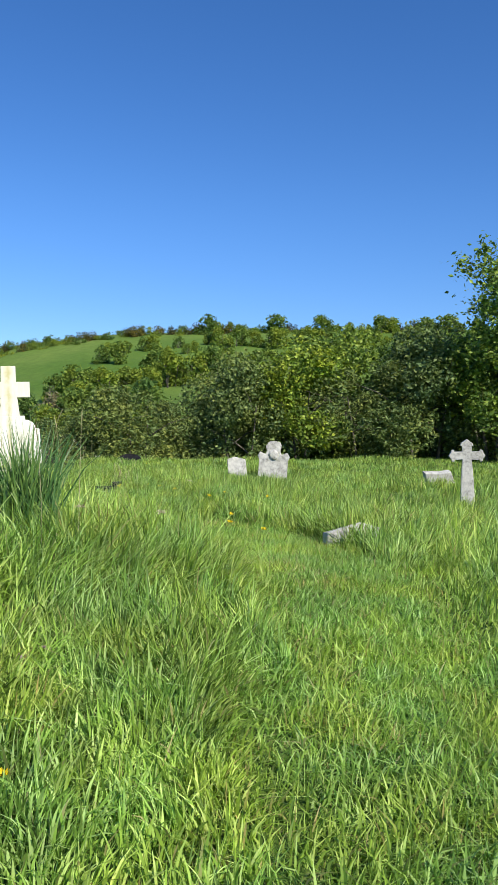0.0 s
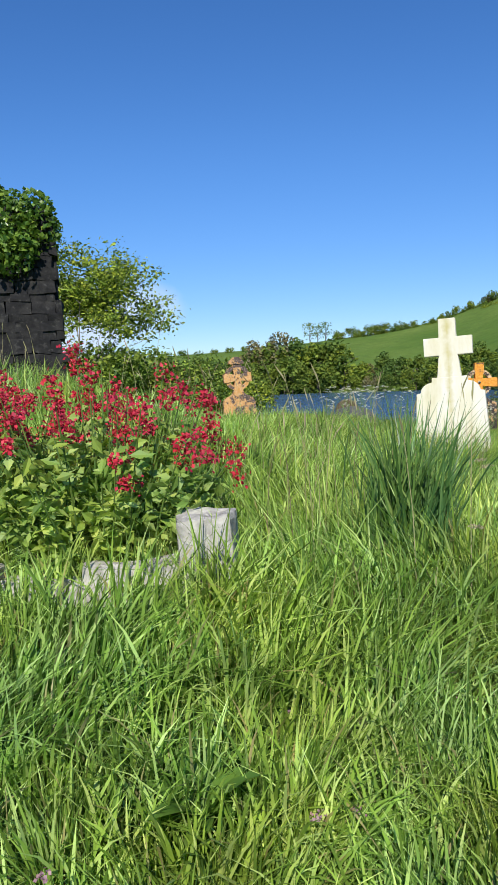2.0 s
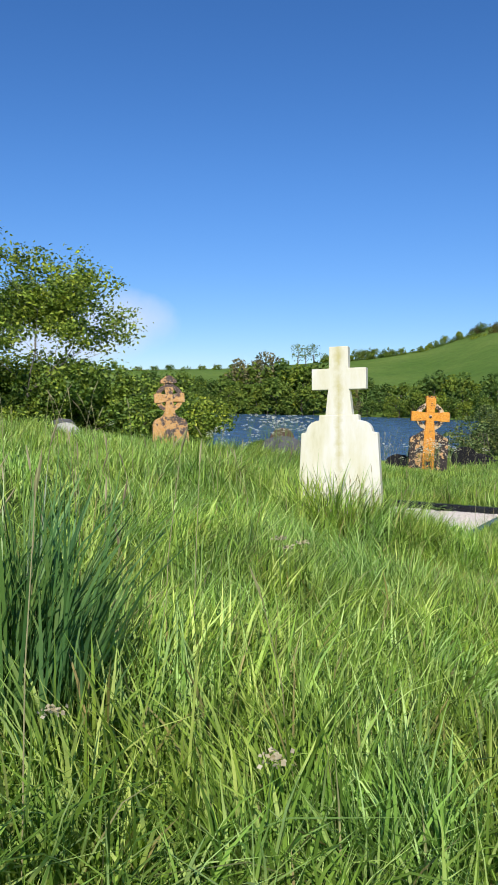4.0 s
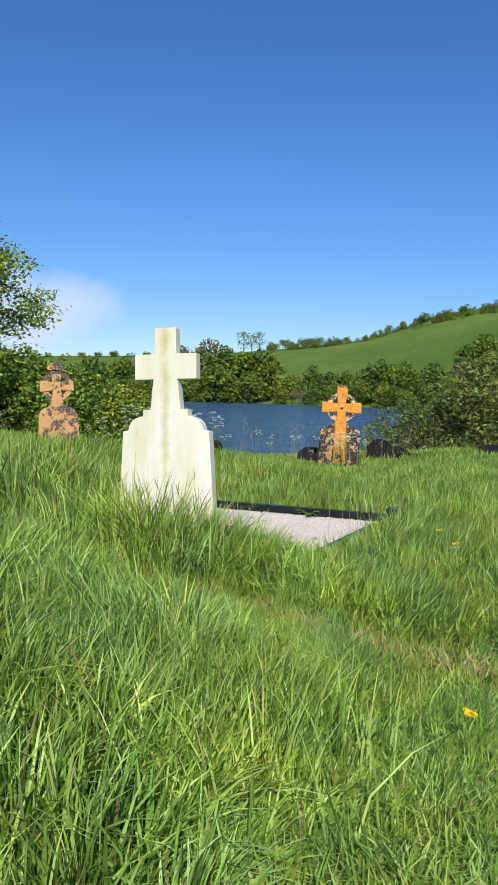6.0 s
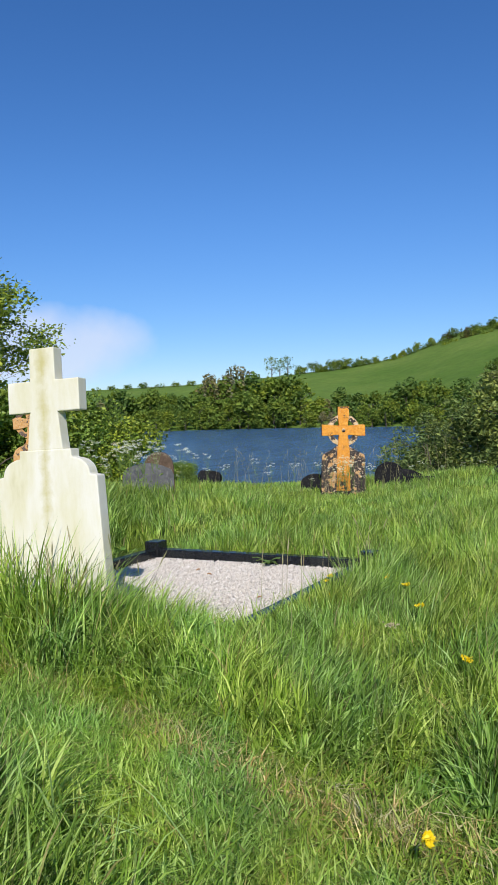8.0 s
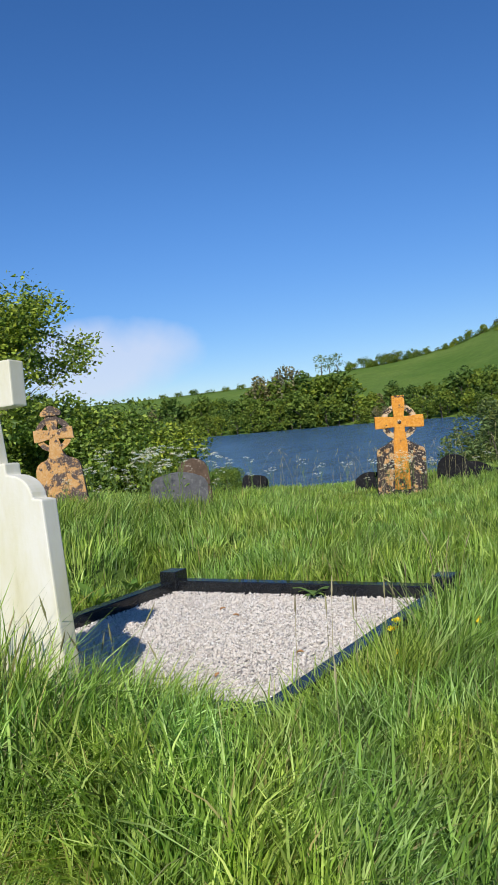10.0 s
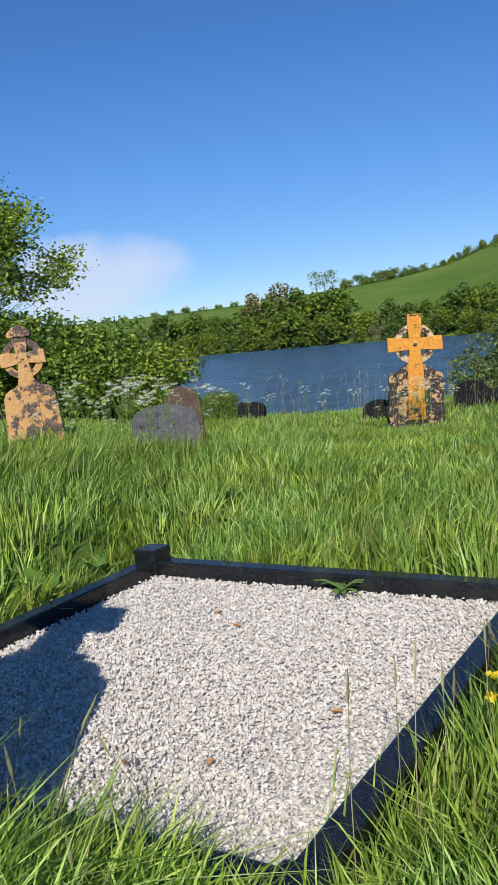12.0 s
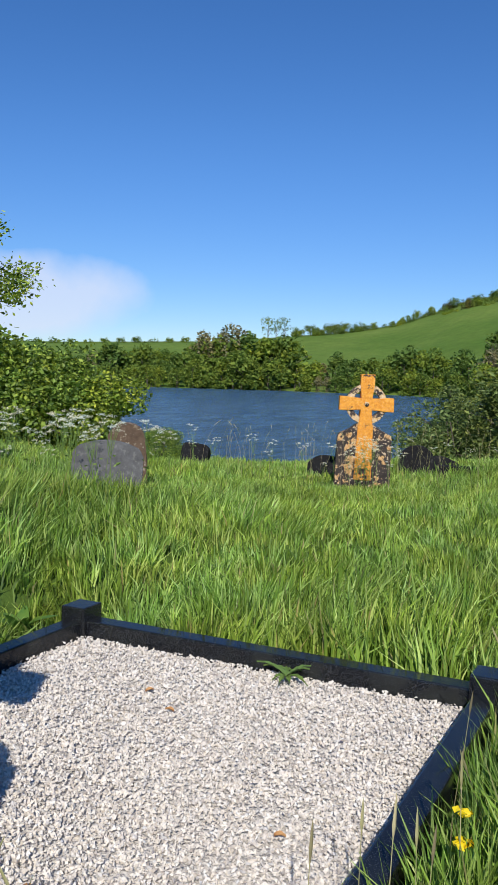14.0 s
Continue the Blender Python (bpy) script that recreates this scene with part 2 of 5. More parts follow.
M_ORANGE = lichen_stone("orange_lichen_stone", (0.06, 0.048, 0.045), (0.6, 0.21, 0.025), (0.85, 0.42, 0.075), 0.4, 0.44, 3.6, 60.0, 0.45)
M_ORANGE_DARK = lichen_stone("dark_stone_with_lichen_spots", (0.055, 0.045, 0.042), (0.5, 0.23, 0.06), (0.64, 0.45, 0.24), 0.53, 0.57, 7.0, 24.0, 0.9)
M_RING = lichen_stone("dark_mottled_stone", (0.07, 0.055, 0.05), (0.55, 0.33, 0.13), (0.66, 0.56, 0.4), 0.47, 0.52, 9.0, 30.0, 0.9)
M_RUST = lichen_stone("patchy_lichen_stone", (0.12, 0.09, 0.08), (0.55, 0.27, 0.08), (0.66, 0.42, 0.2), 0.475, 0.52, 4.2)
M_BROWN = lichen_stone("brown_sandstone", (0.13, 0.088, 0.062), (0.25, 0.18, 0.11), (0.42, 0.36, 0.26), 0.57, 0.68, 6.0, 22.0, 0.5)
M_SLATE = lichen_stone("grey_slate", (0.12, 0.12, 0.125), (0.16, 0.16, 0.155), (0.24, 0.24, 0.22), 0.58, 0.8, 7.0, 18.0, 0.12)
M_DARK = lichen_stone("dark_stone", (0.014, 0.014, 0.016), (0.03, 0.03, 0.028), (0.05, 0.05, 0.045), 0.55, 0.8, 6.0, 24.0, 0.08)
M_PALE = lichen_stone("pale_weathered_stone", (0.4, 0.38, 0.34), (0.52, 0.5, 0.44), (0.62, 0.6, 0.54), 0.4, 0.6, 9.0)
M_KERBSTONE = lichen_stone("old_limestone", (0.33, 0.31, 0.28), (0.48, 0.46, 0.4), (0.6, 0.58, 0.52), 0.4, 0.6, 12.0)
M_GREYPOST = lichen_stone("grey_granite", (0.24, 0.24, 0.24), (0.4, 0.4, 0.38), (0.55, 0.55, 0.52), 0.45, 0.6, 30.0)
M_RUIN = lichen_stone("ruin_rubble", (0.02, 0.02, 0.021), (0.035, 0.034, 0.033), (0.06, 0.058, 0.055), 0.45, 0.7, 3.0, 9.0, 0.08)
b = Nodes("bark")
M_BARK = b.bump(b.noise(18.0, 5.0, 0.7, (1, 1, 0.25)), 0.7, 0.03).finish(
    b.ramp(b.noise(8.0, 5.0, 0.7, (1, 1, 0.3)), (0.35, (0.07, 0.06, 0.045)), (0.65, (0.17, 0.15, 0.12))), 0.95, 0.0, 0.1)

# ---------------------------------------------------------------- building helpers


def part(name, bm, material, parent=None, label="", smooth=False):
    """Links a bmesh as one mesh object, under a thing if one is given."""
    me = bpy.data.meshes.new(name)
    bm.to_mesh(me)
    bm.free()
    me.materials.append(material)
    if smooth:
        me.polygons.foreach_set("use_smooth", [True] * len(me.polygons))
    ob = new(name, me)
    if parent:
        ob.parent = parent
    if label:
        ob["label"] = label
    return ob


def mesh_from(name, verts, faces, material, parent=None, smooth=False):
    """One mesh object from arrays; faces is a list of index arrays, each of one face size."""
    me = bpy.data.meshes.new(name)
    verts = np.asarray(verts, np.float32)
    loops = np.concatenate([f.ravel() for f in faces]).astype(np.int32)
    totals = np.concatenate([np.full(len(f), f.shape[1]) for f in faces]).astype(np.int32)
    me.vertices.add(len(verts))
    me.vertices.foreach_set("co", verts.ravel())
    me.loops.add(len(loops))
    me.loops.foreach_set("vertex_index", loops)
    me.polygons.add(len(totals))
    me.polygons.foreach_set("loop_start", np.r_[0, np.cumsum(totals)[:-1]].astype(np.int32))
    me.polygons.foreach_set("use_smooth", np.full(len(totals), smooth))
    me.update(calc_edges=True)
    me.validate()
    me.materials.append(material)
    ob = new(name, me)
    if parent:
        ob.parent = parent
    if name in ("crown", "leaves", "flower_head", "ivy"):
        ob["kind"] = "stuff"
    return ob


def thing(name, m, label, category, group=""):
    ob = new(name)
    ob.matrix_basis = m
    ob.empty_display_size = 0.2
    return tagged(ob, label, category, group)


def box(bm, x0, x1, y0, y1, z0, z1, bevel=0.0, rough=0.0, rng=random):
    r = bmesh.ops.create_cube(bm, size=1.0)
    for v in r["verts"]:
        v.co = Vector((x0 + (v.co.x + 0.5) * (x1 - x0), y0 + (v.co.y + 0.5) * (y1 - y0), z0 + (v.co.z + 0.5) * (z1 - z0)))
        if rough:
            v.co += Vector([rng.uniform(-rough, rough) for _ in range(3)])
    if bevel:
        es = list({e for v in r["verts"] for e in v.link_edges})
        bmesh.ops.bevel(bm, geom=es, offset=bevel, segments=2, affect="EDGES", profile=0.6)


def slab(outline, y0, y1, bevel=0.008):
    """A flat upright stone: an outline in x, z drawn out from y0 to y1, its edges eased."""
    bm = bmesh.new()
    vs = [bm.verts.new((x, y0, z)) for x, z in outline]
    f = bm.faces.new(vs)
    r = bmesh.ops.extrude_face_region(bm, geom=[f])
    for v in r["geom"]:
        if isinstance(v, bmesh.types.BMVert):
            v.co.y = y1
    bmesh.ops.recalc_face_normals(bm, faces=bm.faces)
    if bevel:
        sharp = [e for e in bm.edges if len(e.link_faces) == 2 and e.calc_face_angle(0) > 0.35]
        bmesh.ops.bevel(bm, geom=sharp, offset=bevel, segments=2, affect="EDGES", profile=0.6, clamp_overlap=True)
    return bm


def worn(bm, amount, scale=7.0, seed=0.0):
    """Weathers an outline: small uneven shifts of every corner."""
    for v in bm.verts:
        v.co += noise.noise_vector(v.co * scale + Vector((seed, seed, 0))) * amount
    return bm


def arc(cx, cz, r, a0, a1, n=10, rz=None):
    return [(cx + r * math.cos(radians(a0 + (a1 - a0) * i / n)), cz + (rz or r) * math.sin(radians(a0 + (a1 - a0) * i / n))) for i in range(n + 1)]


def mirrored(half):
    """A closed outline from its right half, bottom to top."""
    left = [(-x, z) for x, z in reversed(half) if abs(x) > 1e-6]
    return half + left


# ---------------------------------------------------------------- the lie of the land
SPOTS = np.array([
    (0.7, -0.8, 0.12), (1.1, 1.5, 0.22), (1.1, 3.4, 0.33), (1.2, 5.7, 0.36), (0.2, 7.4, 0.3), (-0.8, 8.5, 0.34), (-2.5, 9.0, 0.36), (-2.7, 10.6, 0.3),
    (-1.85, 3.3, 0.9), (-0.75, 3.9, 0.7), (-0.5, 1.5, 0.2), (-0.3, 2.5, 0.36), (-1.05, 2.85, 0.84), (-1.6, 2.5, 0.86), (-3.5, 3.8, 1.2), (-4.3, 5.2, 1.65), (-7.2, 6.6, 1.7), (-5.0, 8.0, 1.0), (-5.5, 9.5, 0.86), (-10.0, 11.8, 0.98), (-10.6, 15.5, 0.3), (-8.2, 16.2, 0.12), (-6.3, 20.4, -0.15),
    (-10.4, 20.8, -0.2), (1.1, 17.8, 0.15), (4.3, 11.7, 0.2), (1.8, 7.5, 0.25), (1.8, 2.9, 0.12), (6.0, 4.0, 0.1), (-1.0, 5.1, 0.58), (6.0, 20.0, 0.08), (-14.0, 8.0, 1.8), (-3.2, 23.2, 0.28), (0.5, 23.5, 0.3)])
CX, CY = -1.0, 6.0
LAKE = -2.6


def smooth(a, b, x):
    t = np.clip((x - a) / (b - a), 0, 1)
    return t * t * (3 - 2 * t)


def near_ground(x, y):
    x, y = np.asarray(x, float), np.asarray(y, float)
    d2 = (x[..., None] - SPOTS[:, 0]) ** 2 + (y[..., None] - SPOTS[:, 1]) ** 2
    wgt = 1.0 / (d2 + 0.8) ** 1.6
    z = (wgt * SPOTS[:, 2]).sum(-1) / wgt.sum(-1)
    # the walled grave lies level, set into the slope
    c, s_ = math.cos(radians(11.5)), math.sin(radians(11.5))
    lx, ly = (x + 2.65) * c + (y - 10.484) * s_, (y - 10.484) * c - (x + 2.65) * s_
    level = 1 - smooth(1.3, 1.8, np.maximum(np.abs(lx), np.abs(ly)))
    return z * (1 - level) + np.minimum(z, 0.335) * level


def shore(az):
    """How far off the far shore lies, by azimuth in degrees to the left of +y."""
    return np.interp(az, [-40, -10, 5, 14, 20, 30, 45, 60, 80], [60, 70, 90, 125, 160, 172, 178, 190, 200])


def crest(az):
    return np.interp(az, [-180, -60, -15, -4, 4, 12, 18, 19.5, 22.6, 26.7, 35.8, 47.7, 60, 90, 180], [0.08, 0.12, 0.127, 0.127, 0.123, 0.112, 0.094, 0.084, 0.0645, 0.053, 0.038, 0.031, 0.03, 0.05, 0.08])


CREST = 330.0


def ground(x, y):
    x, y = np.asarray(x, float), np.asarray(y, float)
    r = np.hypot(x - CX, y - CY)
    az = np.degrees(np.arctan2(-(x - CX), y - CY))
    near = near_ground(x, y)
    top = 1.9 + crest(az) * CREST
    rs = shore(az)
    t = np.clip((r - rs) / (CREST - rs), 0, 1)
    far = np.where(r < rs, LAKE - 1.2 * smooth(0, 12, rs - r), LAKE + (top - LAKE) * (0.25 * t * t + 0.75 * t))
    far = np.where(r > CREST, top - np.minimum((r - CREST) * 0.12, 60), far)
    lakeside = smooth(-16, 4, az) * (1 - smooth(75, 100, az))
    back = near + 0.02 * np.maximum(r - 20, 0)
    fall = smooth(17.0, 34.0, r)
    lake_z = near * (1 - fall) + far * fall
    dry = near * (1 - smooth(25, 120, r)) + np.where(r < 120, near, far) * 0 + smooth(25, 120, r) * np.maximum(far, back * 0 + 1.0)
    return lake_z * lakeside + dry * (1 - lakeside)


def gz(x, y):
    return float(ground(np.array(x), np.array(y)))


radii = np.concatenate([np.arange(0.5, 30, 0.5), np.geomspace(30, 3500, 90)])
angles = np.radians(np.arange(0, 360, 1.5))
rr, aa = np.meshgrid(radii, angles, indexing="ij")
gx, gy = CX - rr * np.sin(aa), CY + rr * np.cos(aa)
na, nr = len(angles), len(radii)
idx = np.arange(nr * na).reshape(nr, na)
quads = np.stack([idx[:-1], np.roll(idx, -1, 1)[:-1], np.roll(idx, -1, 1)[1:], idx[1:]], -1).reshape(-1, 4)
gverts = np.stack([gx, gy, ground(gx, gy)], -1).reshape(-1, 3)
gverts = np.vstack([gverts, (CX, CY, gz(CX, CY))])
fan = np.stack([idx[0], np.roll(idx[0], -1), np.full(na, nr * na)], -1)[:, ::-1]
terrain = mesh_from("ground", gverts, [quads[:, ::-1], fan], M_GROUND, smooth=True)
tagged(terrain, "grassy churchyard ground falling to a lake with green hills", "ground", kind="structure")

bm = bmesh.new()
ring = [bm.verts.new((CX - 230 * math.sin(radians(a)), CY + 230 * math.cos(radians(a)), LAKE)) for a in range(-80, 121, 4)]
mid = [bm.verts.new((CX - 8 * math.sin(radians(a)), CY + 8 * math.cos(radians(a)), LAKE)) for a in range(-80, 121, 4)]
for i in range(len(ring) - 1):
    bm.faces.new((mid[i], ring[i], ring[i + 1], mid[i + 1]))
bmesh.ops.recalc_face_normals(bm, faces=bm.faces)
for f in bm.faces:
    if f.normal.z < 0:
        f.normal_flip()
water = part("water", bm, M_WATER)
tagged(water, "dark blue rippled lake water below the churchyard", "lake", kind="structure")

# ---------------------------------------------------------------- the white cross and its plot


def white_headstone():
    st = thing("headstone", pose(-2.475, 8.935, 0.3, -3.4, -2.5, 15.0), "white marble cross headstone with yellow-green algae stains, leaning slightly", "headstone")
    # right half, bottom to top: tapering tablet, rounded shoulder, step
    half = [(0.453, -0.25), (0.405, 0.63), (0.376, 1.155), (0.328, 1.163)] + arc(0.196, 1.163, 0.13, 4, 86, 9, 0.112) + [(0.196, 1.278), (0.194, 1.33)]
    part("tablet", slab(mirrored(half), -0.065, 0.035, 0.008), M_MARBLE, st)
    shaft = [(0.133, 1.327), (0.122, 1.42), (0.11, 1.54), (0.103, 1.574), (0.268, 1.574), (0.268, 1.779), (0.096, 1.779), (0.093, 1.99)]
    part("cross", slab(mirrored(shaft), -0.061, 0.032, 0.007), M_MARBLE, st)
    return st


white_headstone()

PLOT = pose(-2.65, 10.484, 0.36, 0, 0, 11.5)
SKEW = 0.135      # the surround has settled out of square


def granite_kerbs():
    g0 = thing("grave_kerb", PLOT, "polished black granite kerb surround filled with pale chippings", "grave kerb")
    L, W, T, Z = 1.05, 1.07, 0.1, 0.115

    def settle(b):
        for v in b.verts:
            v.co.x += SKEW * v.co.y
        return b

    for x0, x1, y0, y1 in ((-L + 0.02, L - 0.02, W, W + T), (-L + 0.02, L - 0.02, -W - T, -W), (-L - T, -L, -W + 0.02, W - 0.02), (L, L + T, -W + 0.02, W - 0.02)):
        bm = bmesh.new()
        box(bm, x0, x1, y0, y1, -0.25, Z, 0.008)
        part("kerb", settle(bm), M_GRANITE, g0)
    for sx in (-1, 1):
        for sy in (-1, 1):
            bm = bmesh.new()
            cx, cy = sx * (L + T / 2), sy * (W + T / 2)
            box(bm, cx - 0.075, cx + 0.075, cy - 0.075, cy + 0.075, -0.25, Z + (0.075 if sy > 0 else 0.004), 0.008)
            part("corner_post", settle(bm), M_GRANITE, g0)
    bm = bmesh.new()
    bmesh.ops.create_grid(bm, x_segments=20, y_segments=20, size=1.0)
    for v in bm.verts:
        v.co = Vector((v.co.x * (L + 0.01), v.co.y * (W + 0.01), 0.012 + 0.012 * noise.noise(Vector((v.co.x * 3, v.co.y * 3, 0)))))
    part("chip_bed", settle(bm), M_BED, g0)
    return g0


granite_kerbs()


def chippings(count=38000):
    """Loose angular chips, strewn over the bed."""
    rng = np.random.default_rng(5)
    base = np.array([(1, 0, 0), (-1, 0, 0), (0, 1, 0), (0, -1, 0), (0, 0, 1), (0, 0, -1)], float)
    tri = np.array([(0, 2, 4), (2, 1, 4), (1, 3, 4), (3, 0, 4), (2, 0, 5), (1, 2, 5), (3, 1, 5), (0, 3, 5)])
    pts = base[None] * rng.uniform(0.55, 1.25, (count, 6, 1)) + rng.uniform(-0.3, 0.3, (count, 6, 3))
    size = rng.uniform(0.0056, 0.0116, count)
    pts *= size[:, None, None] * np.stack([np.ones(count), rng.uniform(0.7, 1, count), rng.uniform(0.5, 0.85, count)], -1)[:, None]
    q = rng.normal(size=(count, 4)) * (0.5, 0.5, 1, 1)
    q /= np.linalg.norm(q, axis=1, keepdims=True)
    a, b_, c, d = q.T
    rot = np.stack([1 - 2 * (c * c + d * d), 2 * (b_ * c - a * d), 2 * (b_ * d + a * c), 2 * (b_ * c + a * d), 1 - 2 * (b_ * b_ + d * d), 2 * (c * d - a * b_),
                    2 * (b_ * d - a * c), 2 * (c * d + a * b_), 1 - 2 * (b_ * b_ + c * c)], -1).reshape(-1, 3, 3)
    pts = np.einsum("nij,nkj->nki", rot, pts)
    x, y = rng.uniform(-1.04, 1.04, count), rng.uniform(-1.06, 1.06, count)
    x += SKEW * y
    z = 0.018 + rng.uniform(0, 0.02, count)
    pts += np.stack([x, y, z], -1)[:, None]
    faces = (tri[None] + (6 * np.arange(count))[:, None, None]).reshape(-1, 3)
    ob = mesh_from("chippings", pts.reshape(-1, 3), [faces], M_CHIP)
    ob.matrix_basis = PLOT
    return tagged(ob, "pale pinkish white stone chippings filling the grave", "gravel", kind="stuff")


chippings()

# ---------------------------------------------------------------- the lichened ring crosses


def ring_cross(m, label, stone, block, hoop, span, zc, top, w0, w1, ro, ri, base, cap=()):
    """A cross with a ring: base block, cross with flared arm ends, ring, boss, and a cap on one."""
    st = thing("celtic_cross", m, label, "celtic cross", "ring crosses")
    part("base_block", worn(slab(mirrored(base), -0.1, 0.12, 0.014), 0.012, 6.0), block, st)
    a = span / 2
    half = [(w1 * 1.25, 0.2), (w1 * 1.1, base[-1][1] - 0.05), (w1, zc - 0.36 * span), (w1 * 0.9, zc - 0.24 * span), (w0, zc - w0), (0.48 * a, zc - w1 * 0.9), (0.74 * a, zc - w1), (a, zc - w1),
            (a, zc + w1), (0.74 * a, zc + w1), (0.48 * a, zc + w1 * 0.9), (w0, zc + w0), (w1 * 0.9, zc + 0.24 * span), (w1, zc + 0.36 * span), (w1, top)]
    cross = part("cross", worn(slab(mirrored(half), -0.125, 0.085, 0.012), 0.007, 8.0), stone, st)
    bm = bmesh.new()
    n = 40
    rings = [[bm.verts.new((r * math.cos(i * math.tau / n), y, zc + r * math.sin(i * math.tau / n))) for i in range(n)] for r, y in ((ro, -0.1), (ro, 0.06), (ri, 0.06), (ri, -0.1))]
    for k in range(4):
        for i in range(n):
            p, q2 = rings[k], rings[(k + 1) % 4]
            bm.faces.new((p[i], p[(i + 1) % n], q2[(i + 1) % n], q2[i]))
    bmesh.ops.recalc_face_normals(bm, faces=bm.faces)
    part("ring", worn(bm, 0.006, 9.0), hoop, st)
    bm = bmesh.new()
    bmesh.ops.create_uvsphere(bm, u_segments=14, v_segments=8, radius=0.045 * span)
    for v in bm.verts:
        v.co = Vector((v.co.x, v.co.y * 0.7 - 0.125, v.co.z + zc))
    part("boss", bm, hoop if not cap else stone, cross, "rounded central boss", smooth=True)
    if cap:
        part("cap", worn(slab(mirrored(list(cap)), -0.15, 0.13, 0.012), 0.006), stone, cross, "sloped stone cap")
    return st


SPAN = 0.95
ring_cross(pose(-6.43, 20.6, -0.2, 0, 1.2, 31.5), "stone ring cross crusted with bright orange lichen", M_ORANGE, M_ORANGE_DARK, M_RING, SPAN, 1.542, 2.06, 0.1, 0.122, 0.355, 0.25,
           [(0.5, -0.3), (0.475, 0.95), (0.455, 1.0), (0.3, 1.08), (0.19, 1.15), (0.12, 1.2)])
ring_cross(pose(-10.56, 15.55, 0.25, 0, -3.0, 48), "weathered ring cross with a cap and patchy orange lichen", M_RUST, M_RUST, M_RUST, 0.69, 1.47, 1.83, 0.08, 0.108, 0.315, 0.215,
           [(0.47, -0.3), (0.43, 0.35), (0.4, 0.86), (0.36, 0.95), (0.29, 1.0), (0.2, 1.03), (0.145, 1.08), (0.118, 1.16)],
           [(0.16, 1.8), (0.185, 1.83), (0.17, 1.88), (0.1, 1.94), (0.04, 1.98), (0.0, 1.985)])

# ---------------------------------------------------------------- grass
rng_g = np.random.default_rng(11)
TRACK = np.array([(1.1, -2.5), (1.35, 0.0), (1.6, 2.9), (1.25, 5.4), (0.8, 6.8), (0.2, 7.6)])
TRAIL = np.array([(0.5, 7.45), (-0.35, 7.76), (-1.2, 8.02), (-2.2, 8.12), (-3.6, 8.2)])
STRAW = np.array([(-2.2, 8.36), (-1.1, 8.24), (-0.1, 8.06), (0.5, 8.1)])


def line_distance(line, x, y):
    """How far a place lies from a trodden line."""
    best = np.full(x.shape, 1e9)
    for (x0, y0), (x1, y1) in zip(line[:-1], line[1:]):
        dx_, dy_ = x1 - x0, y1 - y0
        t = np.clip(((x - x0) * dx_ + (y - y0) * dy_) / (dx_ * dx_ + dy_ * dy_), 0, 1)
        best = np.minimum(best, np.hypot(x - x0 - t * dx_, y - y0 - t * dy_))
    return best


def track_distance(x, y):
    """How far a place lies from the mown path, which is wider than the trail that leaves it."""
    return np.minimum(line_distance(TRACK, x, y) - 0.3, line_distance(TRAIL, x, y) - 0.06)


def patchy(x, y, s, seed):
    """Smooth values between 0 and 1 for clumps, from a few sine waves."""
    r = np.random.default_rng(seed)
    v = np.zeros(x.shape)
    for _ in range(7):
        a, f, p = r.uniform(0, math.tau), s * r.uniform(0.6, 1.9), r.uniform(0, math.tau)
        v += np.sin((x * np.cos(a) + y * np.sin(a)) * f + p)
    return np.clip(0.5 + v / 8, 0, 1)


def blades(name, x, y, height, width, material, bend=0.5, lean=(0.06, 0.03), rng=rng_g, z=None, levels=3, sway=None):
    """Curved, tapering blades at the places given, all in one mesh."""
    n = len(x)
    z = ground(x, y) - 0.02 if z is None else z
    face = rng.uniform(0, math.tau, n)
    side = np.stack([np.cos(face), np.sin(face), np.zeros(n)], -1)
    # blades of a clump lie partly the same way
    way = 12.0 * patchy(x, y, 3.5, 7) + rng.normal(0, 1.9, n)
    b = bend * rng.uniform(0.1, 1.5, n)
    push = np.stack([np.cos(way) * b + lean[0], np.sin(way) * b + lean[1], np.zeros(n)], -1)
    if sway is not None:
        push[:, :2] = bend * sway + lean
    base = np.stack([x, y, z], -1)
    steps = ((0.0, 0.75), (0.4, 1.0), (0.75, 0.7), (1.0, 0.0)) if levels == 3 else ((0.0, 0.8), (0.55, 1.0), (1.0, 0.0))
    m = 2 * levels + 1
    out = np.empty((n, m, 3))
    for lv, (t, wd) in enumerate(steps):
        c = base + push * (height * t ** 2.1)[:, None]
        droop = 1 - 0.34 * np.minimum((push ** 2).sum(-1), 1.6) * t ** 1.5
        c[:, 2] = z + height * t * droop
        if lv < levels:
            out[:, 2 * lv] = c - side * (width * wd * 0.5)[:, None]
            out[:, 2 * lv + 1] = c + side * (width * wd * 0.5)[:, None]
        else:
            out[:, m - 1] = c
    i = m * np.arange(n)[:, None]
    quads = np.concatenate([i + (2 * k, 2 * k + 1, 2 * k + 3, 2 * k + 2) for k in range(levels - 1)])
    tris = i + (m - 3, m - 2, m - 1)
    return mesh_from(name, out.reshape(-1, 3), [quads, tris], material, smooth=True)


# places: thick near the path, thinning with distance
SPINE = np.array([(0.6, -0.5), (0.6, 0.8), (1.0, 3.4), (1.15, 5.5), (0.2, 7.3), (-0.7, 8.4)])


def spread(count, near_r, far_r):
    """Places round the walk whose distance from it runs evenly in its square root."""
    s = SPINE[rng_g.integers(0, len(SPINE), count)] + rng_g.normal(0, 0.35, (count, 2))
    r = near_r * (far_r / near_r) ** rng_g.uniform(0, 1, count)
    a = np.radians(rng_g.uniform(-28, 72, count))
    return s[:, 0] - r * np.sin(a), s[:, 1] + r * np.cos(a), r


